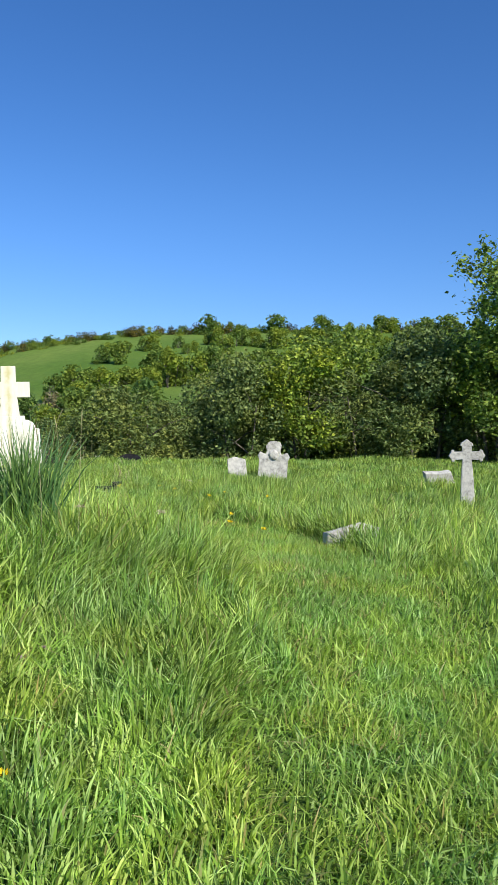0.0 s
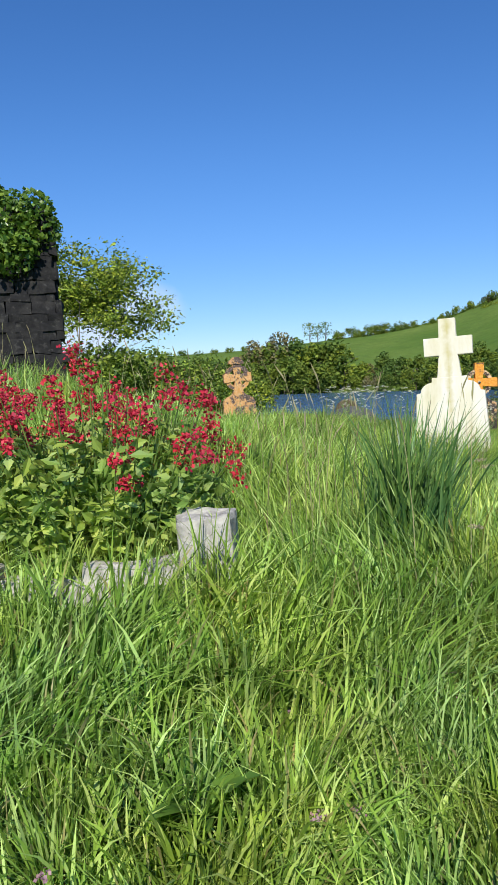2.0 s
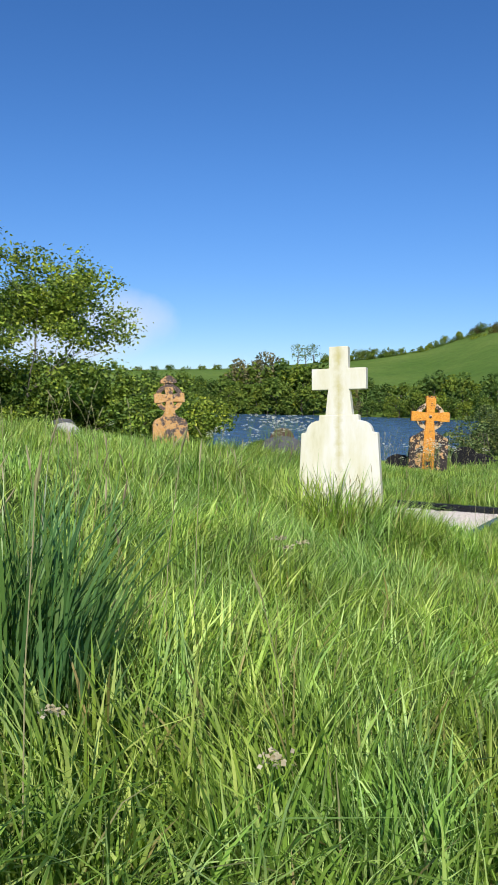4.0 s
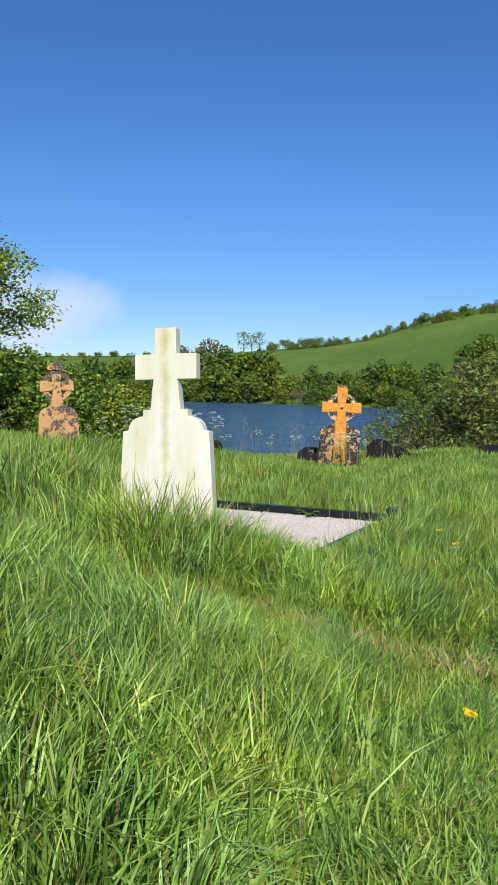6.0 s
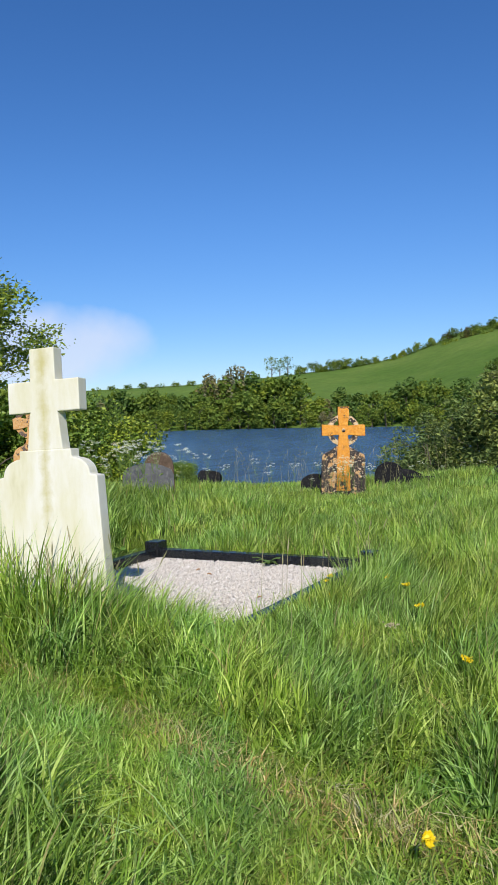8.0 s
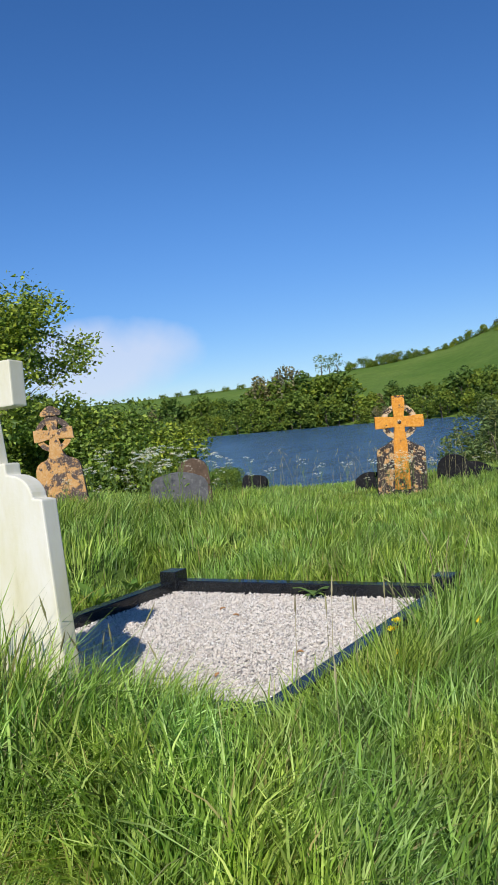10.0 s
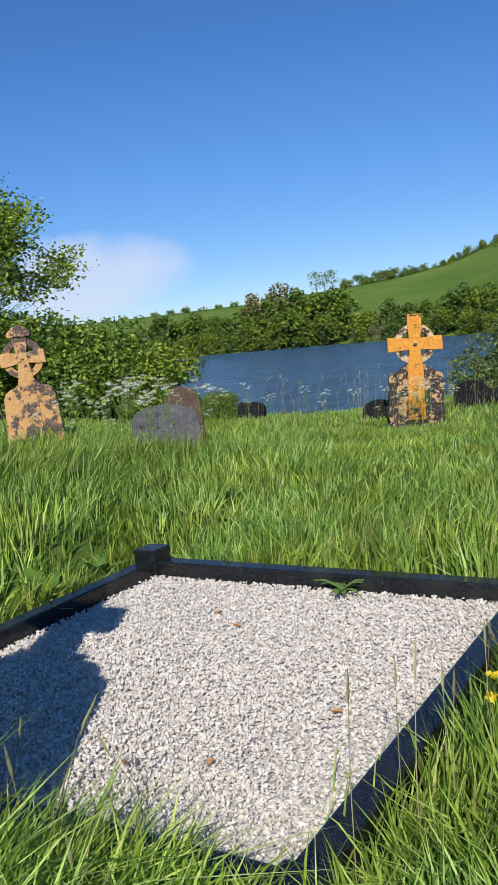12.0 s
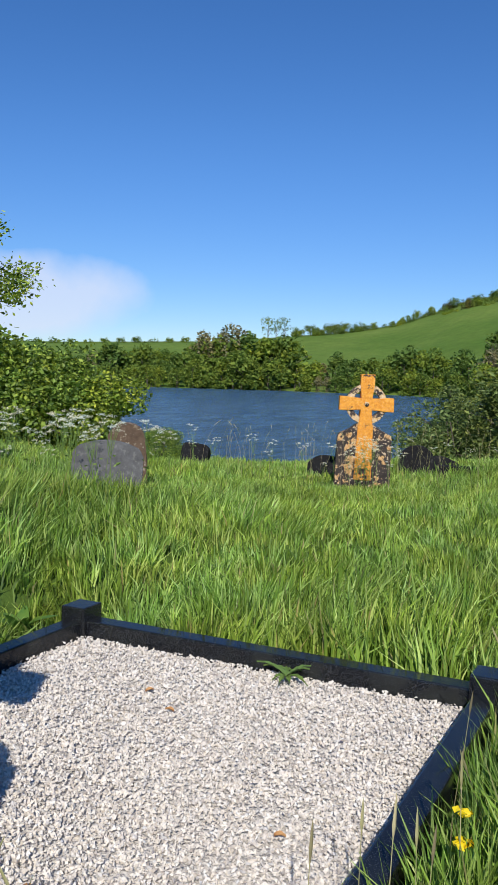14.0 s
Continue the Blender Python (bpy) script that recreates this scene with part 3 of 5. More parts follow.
def off_plot(x, y, grow=0.14):
    inv = PLOT.inverted()
    ly = inv[1][0] * x + inv[1][1] * y + inv[1][3]
    lx = inv[0][0] * x + inv[0][1] * y + inv[0][3] - SKEW * ly
    return (np.abs(lx) > 1.05 + grow) | (np.abs(ly) > 1.07 + grow)


def tussocks(x, y, each, loose):
    """Grass grows in bunches: blades fan out from each centre and lean with their bunch. Places, sways and a height for each blade."""
    n = len(x)
    cx, cy = np.repeat(x, each), np.repeat(y, each)
    wide = np.repeat(loose * rng_g.uniform(0.6, 1.5, n), each)
    off = rng_g.normal(0, 1, (n * each, 2))
    lie = np.repeat(12.0 * patchy(x, y, 1.4, 7) + rng_g.normal(0, 0.8, n), each) + rng_g.normal(0, 0.35, n * each)
    flop = np.repeat(rng_g.uniform(0.15, 1.25, n) ** 1.4, each)
    sway = 0.42 * off + flop[:, None] * np.stack([np.cos(lie), np.sin(lie)], -1)
    sway *= rng_g.uniform(0.45, 1.25, (n * each, 1))
    tone = np.repeat(rng_g.uniform(0.68, 1.25, n), each)
    return cx + off[:, 0] * wide, cy + off[:, 1] * wide, sway, tone


def lay_grass(bunches, lawn, even):
    x, y, r = spread(bunches, 0.9, 32.0)
    x = np.concatenate([x, rng_g.uniform(-9.5, 3.0, lawn)])
    y = np.concatenate([y, rng_g.uniform(11.4, 22.5, lawn)])
    x, y, sway, tone = tussocks(x, y, 15, 0.045)
    ex, ey = rng_g.uniform(-15, 10, even), rng_g.uniform(-4, 28, even)
    x, y, tone = np.concatenate([x, ex]), np.concatenate([y, ey]), np.concatenate([tone, np.ones(even)])
    sway = np.concatenate([sway, rng_g.normal(0, 0.6, (even, 2))])
    keep = off_plot(x, y) & (ground(x, y) > LAKE - 0.1)
    x, y, sway, tone = x[keep], y[keep], sway[keep], tone[keep]
    eye_d = np.min(np.hypot(x[:, None] - SPINE[:, 0], y[:, None] - SPINE[:, 1]), 1)
    d = track_distance(x, y)
    tall = smooth(0.25, 0.62, d + 0.3 * (patchy(x, y, 3.0, 2) - 0.5))
    clump = patchy(x, y, 1.6, 3)
    # uncut against the old kerb stones
    verge = np.exp(-(line_distance(np.array([(-1.1, 2.95), (-2.3, 2.2)]), x, y) / 0.3) ** 2)
    # uncut fringe in front of the white stone and its surround
    fringe = np.exp(-(((x + 2.4) / 1.0) ** 2 + ((y - 8.62) / 0.22) ** 2)) + 0.5 * np.exp(-(((x + 1.75) / 0.5) ** 2 + ((y - 8.98) / 0.2) ** 2)) + 0.7 * np.exp(-(((x + 1.12) / 0.2) ** 2 + ((y - 10.6) / 1.0) ** 2)) + 0.3 * np.exp(-(((x + 1.8) / 0.5) ** 2 + ((y - 9.28 - 0.2 * (x + 1.8)) / 0.14) ** 2))
    tall = np.maximum(tall, np.minimum(1.6 * fringe, 1))
    h = 0.075 + tall * (1 + 0.7 * verge) * (0.12 + 0.31 * clump ** 1.3) * tone
    h = h + 0.4 * np.minimum(fringe, 1)
    h = h * rng_g.uniform(0.55, 1.25, len(x)) * np.interp(y, [-1, 2.6, 4.2, 8, 10, 13, 18, 24], [0.66, 0.68, 0.95, 1, 0.92, 0.76, 0.62, 0.55])
    wd = np.clip(0.0096 + 0.0005 * eye_d, 0.006, 0.03) * rng_g.uniform(0.45, 1.35, len(x))
    short, near = tall < 0.4, eye_d < 5.0
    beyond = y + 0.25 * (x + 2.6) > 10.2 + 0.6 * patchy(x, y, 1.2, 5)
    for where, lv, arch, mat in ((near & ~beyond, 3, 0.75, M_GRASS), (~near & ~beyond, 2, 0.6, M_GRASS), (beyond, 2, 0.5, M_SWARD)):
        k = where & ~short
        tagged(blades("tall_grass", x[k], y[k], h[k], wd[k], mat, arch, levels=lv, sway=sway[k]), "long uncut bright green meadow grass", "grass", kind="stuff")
    tagged(blades("trodden_grass", x[short], y[short], h[short], wd[short] * 0.8, M_SHORT, 1.1, levels=2, sway=sway[short]), "short trodden grass with straw on the path", "grass", kind="stuff")


lay_grass(21000, 5000, 80000)


def thicken_path(count):
    """A close sward of short blades on the mown path."""
    k = rng_g.integers(0, len(TRACK) - 1, count)
    t = rng_g.uniform(0, 1, (count, 1))
    p = TRACK[k] * (1 - t) + TRACK[k + 1] * t + rng_g.normal(0, 0.42, (count, 2))
    x, y = p.T
    h = rng_g.uniform(0.05, 0.16, count)
    tagged(blades("mown_grass", x, y, h, rng_g.uniform(0.005, 0.011, count), M_SHORT, 1.0, levels=2), "close short green grass of the mown path", "grass", kind="stuff")


thicken_path(80000)


def along(line, count, wide):
    k = rng_g.integers(0, len(line) - 1, count)
    t = rng_g.uniform(0, 1, (count, 1))
    return (line[k] * (1 - t) + line[k + 1] * t + rng_g.normal(0, wide, (count, 2))).T


x, y = along(TRAIL, 26000, 0.2)
keep = off_plot(x, y)
tagged(blades("mown_grass", x[keep], y[keep], rng_g.uniform(0.05, 0.14, keep.sum()), rng_g.uniform(0.005, 0.01, keep.sum()), M_SHORT, 1.0, levels=2), "close short green grass of the trodden trail", "grass", kind="stuff")
M_STRAW = leaf_material("dry_straw", (0.3, 0.22, 0.09), (0.52, 0.43, 0.2), (0.68, 0.6, 0.34), 3.0, 0.15, 0.7, 0.15)
x, y = along(STRAW, 1700, 0.07)
x2, y2 = along(np.array([(1.3, 4.6), (0.95, 5.2), (1.0, 6.2)]), 900, 0.14)
x, y = np.concatenate([x, x2]), np.concatenate([y, y2])
tagged(blades("dry_straw", x, y, rng_g.uniform(0.06, 0.16, len(x)), rng_g.uniform(0.003, 0.007, len(x)), M_STRAW, 1.6, levels=2), "dry straw-coloured thatch along the trodden trail", "grass", kind="stuff")

# ---------------------------------------------------------------- trees and bushes


def tubes(paths, sides=5):
    """Tapered tubes along lists of (point, radius); arrays for one mesh."""
    verts, faces, n0 = [], [], 0
    for pts in paths:
        for i, (p, r) in enumerate(pts):
            a = Vector(pts[min(i + 1, len(pts) - 1)][0]) - Vector(pts[max(i - 1, 0)][0])
            u = a.orthogonal().normalized()
            v = a.cross(u).normalized()
            for k in range(sides):
                c = math.cos(k * math.tau / sides) * r
                s_ = math.sin(k * math.tau / sides) * r
                verts.append(tuple(Vector(p) + u * c + v * s_))
        for i in range(len(pts) - 1):
            for k in range(sides):
                a0, b0 = n0 + i * sides + k, n0 + i * sides + (k + 1) % sides
                faces.append((a0, b0, b0 + sides, a0 + sides))
        n0 += len(pts) * sides
    return np.array(verts), [np.array(faces)]


def leaf_cloud(centres, size, rng, flat=0.5, aspect=0.55, outward=None):
    """Small folded leaves, one at each centre."""
    n = len(centres)
    a = rng.normal(size=(n, 3))
    a[:, 2] *= flat
    a /= np.linalg.norm(a, axis=1, keepdims=True)
    nn = rng.normal(size=(n, 3)) + (0, 0, 0.7)
    if outward is not None:
        nn += 0.8 * outward
    b_ = np.cross(nn, a)
    b_ /= np.linalg.norm(b_, axis=1, keepdims=True) + 1e-9
    s_ = (size * rng.uniform(0.6, 1.35, n))[:, None]
    up = np.cross(a, b_)
    v = np.stack([centres - a * s_ * 0.5, centres + b_ * s_ * aspect * 0.5 + up * s_ * 0.08, centres + a * s_ * 0.5, centres - b_ * s_ * aspect * 0.5 + up * s_ * 0.08], 1)
    return v.reshape(-1, 3), np.arange(4 * n).reshape(n, 4)


def lobes_crown(rng, height, width, base, lobes, leaves, lump=0.3):
    """Leaf places on the shells of many overlapping lobes, for an uneven outline."""
    c, rad = [], []
    for _ in range(lobes):
        a, u, z = rng.uniform(0, math.tau), math.sqrt(rng.uniform(0, 1)), rng.uniform(0, 1)
        wide = width * 0.5 * (1 - 0.75 * max(z - 0.45, 0) ** 1.3 * 1.6) * 0.8
        c.append((wide * u * math.cos(a), wide * u * math.sin(a), base + (height - base) * (0.12 + 0.76 * z)))
        rad.append(lump * width * 0.5 * rng.uniform(0.55, 1.15))
    c, rad = np.array(c), np.array(rad)
    k = rng.integers(0, lobes, leaves)
    d = rng.normal(size=(leaves, 3))
    d /= np.linalg.norm(d, axis=1, keepdims=True)
    return c[k] + d * (rad[k] * rng.uniform(0.5, 1.12, leaves) ** 0.6)[:, None], d


def bush_kind(name, seed, height, width, base, lobes, leaves, leaf, material, label, category, group, lump=0.34, aspect=0.6):
    """A tree or bush built once at the origin: trunk with limbs, and a crown of single leaves."""
    rng = np.random.default_rng(seed)
    ob = thing(name, pose(0, 0, -500), label, category, group)
    rr_ = random.Random(seed)
    paths = []
    stems = 1 if base > 0.15 * height else 4
    for s_ in range(stems):
        a = rr_.uniform(0, math.tau)
        foot = Vector((0.1 * width * math.cos(a) * (stems > 1), 0.1 * width * math.sin(a) * (stems > 1), -0.6))
        top = Vector((0.2 * width * math.cos(a) * (stems > 1), 0.2 * width * math.sin(a) * (stems > 1), 0.62 * height))
        r0 = 0.028 * height / (1 if stems == 1 else 1.8)
        pts = [(foot.lerp(top, t) + Vector((rr_.uniform(-1, 1), rr_.uniform(-1, 1), 0)) * 0.02 * height * t, r0 * (1 - 0.75 * t)) for t in (0, 0.25, 0.5, 0.75, 1)]
        paths.append(pts)
        for _ in range(5 if stems == 1 else 2):
            t = rr_.uniform(0.35, 0.9)
            p0 = foot.lerp(top, t)
            b = rr_.uniform(0, math.tau)
            p1 = p0 + Vector((math.cos(b) * 0.3 * width, math.sin(b) * 0.3 * width, 0.2 * height))
            paths.append([(p0, r0 * 0.45), (p0.lerp(p1, 0.5) + Vector((0, 0, 0.03 * height)), r0 * 0.3), (p1, r0 * 0.08)])
    v, f = tubes(paths)
    mesh_from("trunk", v, f, M_BARK, ob, True)
    cs, d = lobes_crown(rng, height, width, base, lobes, leaves, lump)
    v, f = leaf_cloud(cs, leaf, rng, 0.7, aspect, d)
    mesh_from("crown", v, [f], material, ob)
    return ob


def plant_at(kind, x, y, scale=1.0, squash=1.0, turn=0.0, label="", sink=0.0):
    ob = copy_thing(kind, pose(x, y, gz(x, y) - sink, 0, 0, turn) @ Matrix.Diagonal((scale, scale, scale * squash, 1)))
    if label:
        ob["label"] = label
    return ob


def polar(az, r):
    return CX - r * math.sin(radians(az)), CY + r * math.cos(radians(az))


FAR_KINDS = [bush_kind("tree", 20 + i, 10.0, 9.5, 0.3, 26, 1050, 0.98, M_FAR, "broadleaf tree in full leaf on the far shore", "tree", "trees across the lake", 0.36) for i in range(4)]
FAR_BROWN = bush_kind("tree", 31, 10.0, 8.0, 0.8, 24, 1000, 0.6, M_BROWNLEAF, "tree just coming into bud, brownish twigs, across the lake", "tree", "trees across the lake", 0.32)
FAR_THIN = bush_kind("tree", 33, 9.0, 7.0, 2.5, 12, 380, 0.5, M_FAR, "thinly leaved tree standing on the ridge", "tree", "trees on the ridge", 0.34)
SCRUB = [bush_kind("bush", 40 + i, 3.6, 6.0, 0.0, 20, 600, 0.55, M_GORSE if i == 2 else M_FAR, "scrubby hedge bush on the hillside", "bush", "hillside scrub", 0.36) for i in range(3)]
rt = random.Random(3)


def shore_height(az):
    return float(np.interp(az, [14, 22, 25, 26.4, 28.5, 29.6, 30.5, 33, 34.6, 36, 38, 39.6, 41.5, 44, 48, 60, 75], [10, 10, 10, 8.5, 7.5, 11, 15, 15.5, 16, 14, 13, 7.5, 9.5, 9.5, 8.5, 8.5, 10]))


az = 9.0
while az < 72:
    for row in range(2):
        a = az + rt.uniform(-0.5, 0.5)
        h = shore_height(a) * rt.uniform(0.72, 1.05) * (0.62 if row == 0 else 1.0)
        brown = (26.2 < a < 29.2 and rt.random() < 0.6) or (34.2 < a < 35.2 and row == 1) or rt.random() < 0.06
        x, y = polar(a, float(shore(a)) + (0.3 if row == 0 else rt.uniform(6, 12)))
        plant_at(FAR_BROWN if brown else rt.choice(FAR_KINDS), x, y, h / 10, rt.uniform(0.85, 1.15), rt.uniform(0, 360), sink=0.5)
    az += 1.15
for a, r, s_ in ((32.2, 312, 1.0), (31.0, 312, 0.95), (31.6, 316, 0.8)):
    plant_at(FAR_THIN, *polar(a, r), s_ * 1.15, 1.0, rt.uniform(0, 360))
# hedge along the ridge, thickening to scrub on the right
for i in range(38):
    a = 30 - i * 0.46 + rt.uniform(-0.2, 0.2)
    s_ = rt.uniform(0.9, 1.4) if a > 25 else rt.uniform(0.7, 1.1) if a > 19.8 else rt.uniform(0.8, 1.2)
    plant_at(rt.choice(SCRUB[:2]) if a > 19.6 else rt.choice(SCRUB), *polar(a, 327 + rt.uniform(-4, 2) - (0 if a > 19.6 else rt.uniform(0, 22))), s_, rt.uniform(0.8, 1.2), rt.uniform(0, 360), sink=0.9 if a > 25 else 1.7)
for i in range(64):
    a = 19 - i * 0.55
    plant_at(rt.choice(SCRUB), *polar(a + rt.uniform(-0.3, 0.3), 324 - rt.uniform(0, 14)), rt.uniform(0.8, 1.4), 1.0, rt.uniform(0, 360), sink=1.0)
for a, s_ in ((4.0, 1.2), (3.4, 0.9), (-1.4, 1.2), (-5.0, 1.15), (-9.4, 1.1), (-10.4, 1.0), (-12.8, 1.0), (-14.5, 1.1), (-16.5, 0.9)):
    plant_at(rt.choice(FAR_KINDS), *polar(a, 312), s_, 0.85, rt.uniform(0, 360), "round leafy tree standing on the ridge", sink=2.0)
# hedgerow half way up the slope
for i in range(62):
    a = 15.5 - i * 0.58
    plant_at(rt.choice(FAR_KINDS), *polar(a + rt.uniform(-0.4, 0.4), 178 + rt.uniform(-7, 10) + max(0, -a) * 1.5), rt.uniform(0.5, 1.0), 1.0, rt.uniform(0, 360), sink=1.0, label="hedgerow tree on the hillside field boundary")
for i in range(44):
    a = 12 - i * 0.72
    plant_at(rt.choice(FAR_KINDS), *polar(a + rt.uniform(-0.4, 0.4), 250 + rt.uniform(-15, 25)), rt.uniform(0.45, 0.9), 1.0, rt.uniform(0, 360), sink=1.0, label="hedgerow tree on the upper hillside")
for i in range(12):
    plant_at(rt.choice(SCRUB[:2]), *polar(41.5 - i * 0.42, 236 + rt.uniform(-6, 6)), rt.uniform(0.7, 1.3), 1.0, rt.uniform(0, 360))
for i in range(14):
    plant_at(rt.choice(SCRUB[:2]), *polar(36 + i * 1.2, 325), rt.uniform(0.6, 1.0), 1.0, rt.uniform(0, 360), sink=1.6)

# bushes along the near bank
BANK = [bush_kind("bush", 60 + i, 4.6, 5.4, 0.0, 36, 14500, 0.15, M_LEAF if i else M_WILLOW, "leafy bank bush beside the lake", "bush", "bank bushes", 0.3) for i in range(3)]
WILLOW = bush_kind("willow_bush", 70, 4.0, 5.6, 0.0, 54, 14000, 0.17, M_WILLOW, "rounded grey-green willow bush beside the lake", "bush", "bank bushes", 0.26, 0.4)
for x, y, s_, q_ in ((-7.1, 29.6, 0.85, 0.95), (-4.6, 29.4, 1.05, 1.0)):
    plant_at(WILLOW, x, y, s_, q_, rt.uniform(0, 360))
for i, (x, y, s_) in enumerate(((-2.6, 30.5, 0.95), (0.2, 29.5, 1.0), (2.6, 30.2, 1.1), (5.2, 29.3, 1.05), (7.6, 29.8, 1.15), (10.2, 28.8, 1.2), (12.8, 28.0, 1.2), (-1.0, 33.0, 1.2), (4.0, 33.5, 1.3), (9.0, 33.0, 1.3), (-9.5, 34.0, 0.9), (-5.5, 33.5, 1.05), (15.5, 27.0, 1.3))):
    plant_at((WILLOW, BANK[0], BANK[1])[i % 3], x, y, s_, rt.uniform(0.9, 1.05), rt.uniform(0, 360), "dense dark hedge bush at the edge of the churchyard")
for x, y, s_, q_ in ((-24.0, 25.4, 1.4, 1.0), (-22.0, 26.8, 1.2, 1.0), (-19.9, 27.8, 1.0, 0.95), (-18.3, 29.0, 0.55, 0.8), (-25.5, 20.6, 1.05, 0.95), (-24.6, 28.6, 1.25, 1.0), (-27.4, 23.2, 1.15, 1.0), (-28.6, 27.5, 1.5, 1.0)):
    plant_at(BANK[1 + int(s_ * 100) % 2], x, y, s_, q_, rt.uniform(0, 360))
plant_at(BANK[2], -13.6, 23.6, 0.3, 0.8, 40, "small low shrub at the water's edge")


def open_tree(x, y, height, spread_, seed, leaves, label, ivied=False):
    """A taller tree whose branches show between the leaves."""
    rng, rr_ = np.random.default_rng(seed), random.Random(seed)
    ob = thing("tree", pose(x, y, gz(x, y) - 0.2), label, "tree", "bank trees")
    paths, tips = [], []

    def grow(p, way, length, r, depth):
        pts, q = [(p.copy(), r)], p.copy()
        for i in range(4):
            way = (way + Vector((rr_.uniform(-1, 1), rr_.uniform(-1, 1), rr_.uniform(-0.3, 0.6))) * 0.22).normalized()
            q = q + way * length / 4
            pts.append((q.copy(), r * (1 - 0.17 * (i + 1))))
            if depth >= 3:
                tips.append(q.copy())
        paths.append(pts)
        if depth < 4:
            for _ in range(3 if depth else 8):
                k = rr_.choice((2, 3, 4) if depth else (1, 2, 3, 4, 4))
                b = rr_.uniform(0, math.tau)
                out = (way * 0.55 + Vector((math.cos(b), math.sin(b), rr_.uniform(-0.1, 0.6))) * spread_).normalized()
                grow(pts[k][0], out, length * rr_.uniform(0.52, 0.76), pts[k][1] * 0.55, depth + 1)

    grow(Vector((0, 0, 0)), Vector((0.05, 0, 1)), height * 0.48, height * 0.02, 0)
    v, f = tubes(paths, 5)
    mesh_from("trunk", v, f, M_BRANCH, ob, True)
    # leaves sit in sprays round part of the twig ends, so that sky and twigs show between
    tips = np.array([tuple(t) for t in tips])
    tips = tips[rng.random(len(tips)) < 0.88]
    k = rng.integers(0, len(tips), leaves)
    cs = tips[k] + rng.normal(0, 1, (leaves, 3)) * (0.14 + 0.24 * rng.random(len(tips)))[k][:, None] * (1.2, 1.2, 0.8)
    v, f = leaf_cloud(cs, 0.2, rng, 0.6, 0.5)
    mesh_from("crown", v, [f], M_LEAF, ob)
    if ivied:
        n_ = 5200
        t, a_ = rng.uniform(0, 1, n_), rng.uniform(0, math.tau, n_)
        out = (0.25 + 0.4 * np.abs(np.sin(7 * t + a_)) * rng.random(n_)) * (1.15 - 0.6 * t)
        c = np.stack([out * np.cos(a_) + 0.05 * t * height * 0.45, out * np.sin(a_), 0.2 + t * height * 0.52], -1)
        v, f = leaf_cloud(c, 0.17, rng, 1.0, 0.85)
        mesh_from("ivy", v, [f], M_IVY, ob)["label"] = "dark ivy wrapping the trunk"
    return ob


b = Nodes("pale_bark")
M_BRANCH = b.bump(b.noise(18.0, 5.0, 0.7, (1, 1, 0.25)), 0.7, 0.03).finish(
    b.ramp(b.noise(8.0, 5.0, 0.7, (1, 1, 0.3)), (0.35, (0.16, 0.14, 0.11)), (0.65, (0.33, 0.3, 0.25))), 0.95, 0.0, 0.1)
open_tree(-28.2, 24.6, 12.2, 0.78, 14, 24000, "tall bank tree with open fresh green crown", True)
open_tree(-30.8, 22.6, 13.5, 0.85, 8, 24000, "slender bank tree with bare upper twigs")
open_tree(-30.0, 20.0, 13.5, 0.85, 9, 20000, "tall bank tree with open fresh green crown", True)
open_tree(12.2, 29.5, 9.5, 0.85, 12, 14000, "thin leafed tree rising above the hedge")


def fallen_branch(x, y, turn, seed):
    """A bare pale limb lying in the scrub, forked and arching."""
    r = random.Random(seed)
    ob = thing("fallen_branch", pose(x, y, gz(x, y), 0, 0, turn), "bare pale dead branch arching out of the scrub", "branch", "dead branches")
    paths = []
    p, way = Vector((0, 0, -0.1)), Vector((0.7, 0, 0.75))
    limb = [(p.copy(), 0.07)]
    for i in range(8):
        way = (way + Vector((r.uniform(-0.1, 0.25), r.uniform(-0.3, 0.3), r.uniform(-0.32, 0.12)))).normalized()
        p = p + way * 0.42
        limb.append((p.copy(), 0.065 * (1 - 0.1 * i)))
    paths.append(limb)
    for i in (2, 3, 4, 5, 6, 7):
        q, w_ = limb[i][0].copy(), Vector((r.uniform(-0.4, 0.8), r.uniform(-0.8, 0.8), r.uniform(0.1, 0.9))).normalized()
        twig = [(q.copy(), 0.032)]
        for j in range(4):
            w_ = (w_ + Vector((r.uniform(-0.3, 0.3), r.uniform(-0.3, 0.3), r.uniform(-0.4, 0.2)))).normalized()
            q = q + w_ * 0.3
            twig.append((q.copy(), 0.028 - 0.006 * j))
        paths.append(twig)
    v, f = tubes(paths, 5)
    mesh_from("limb", v, f, M_BRANCH, ob, True)
    return ob


for i, (x, y, turn) in enumerate(((-22.0, 22.9, 40), (-21.3, 23.6, 150), (-22.6, 22.0, 100), (-20.9, 24.0, 20))):
    fallen_branch(x, y, turn, 300 + i)
for o in (*FAR_KINDS, FAR_BROWN, FAR_THIN, *SCRUB, *BANK, WILLOW):
    for c in list(o.children):
        bpy.data.objects.remove(c)
    bpy.data.objects.remove(o)

# ---------------------------------------------------------------- other gravestones


def on_ground(x, y, rx=0, ry=0, rz=0, sink=0.0):
    return pose(x, y, gz(x, y) - sink, rx, ry, rz)


def simple_stone(m, half, depth, material, label, amount=0.006, bevel=0.012, name="headstone", group=""):
    st = thing(name, m, label, "headstone", group)
    part("stone", worn(slab(mirrored(half), -depth / 2, depth / 2, bevel), amount), material, st)
    return st


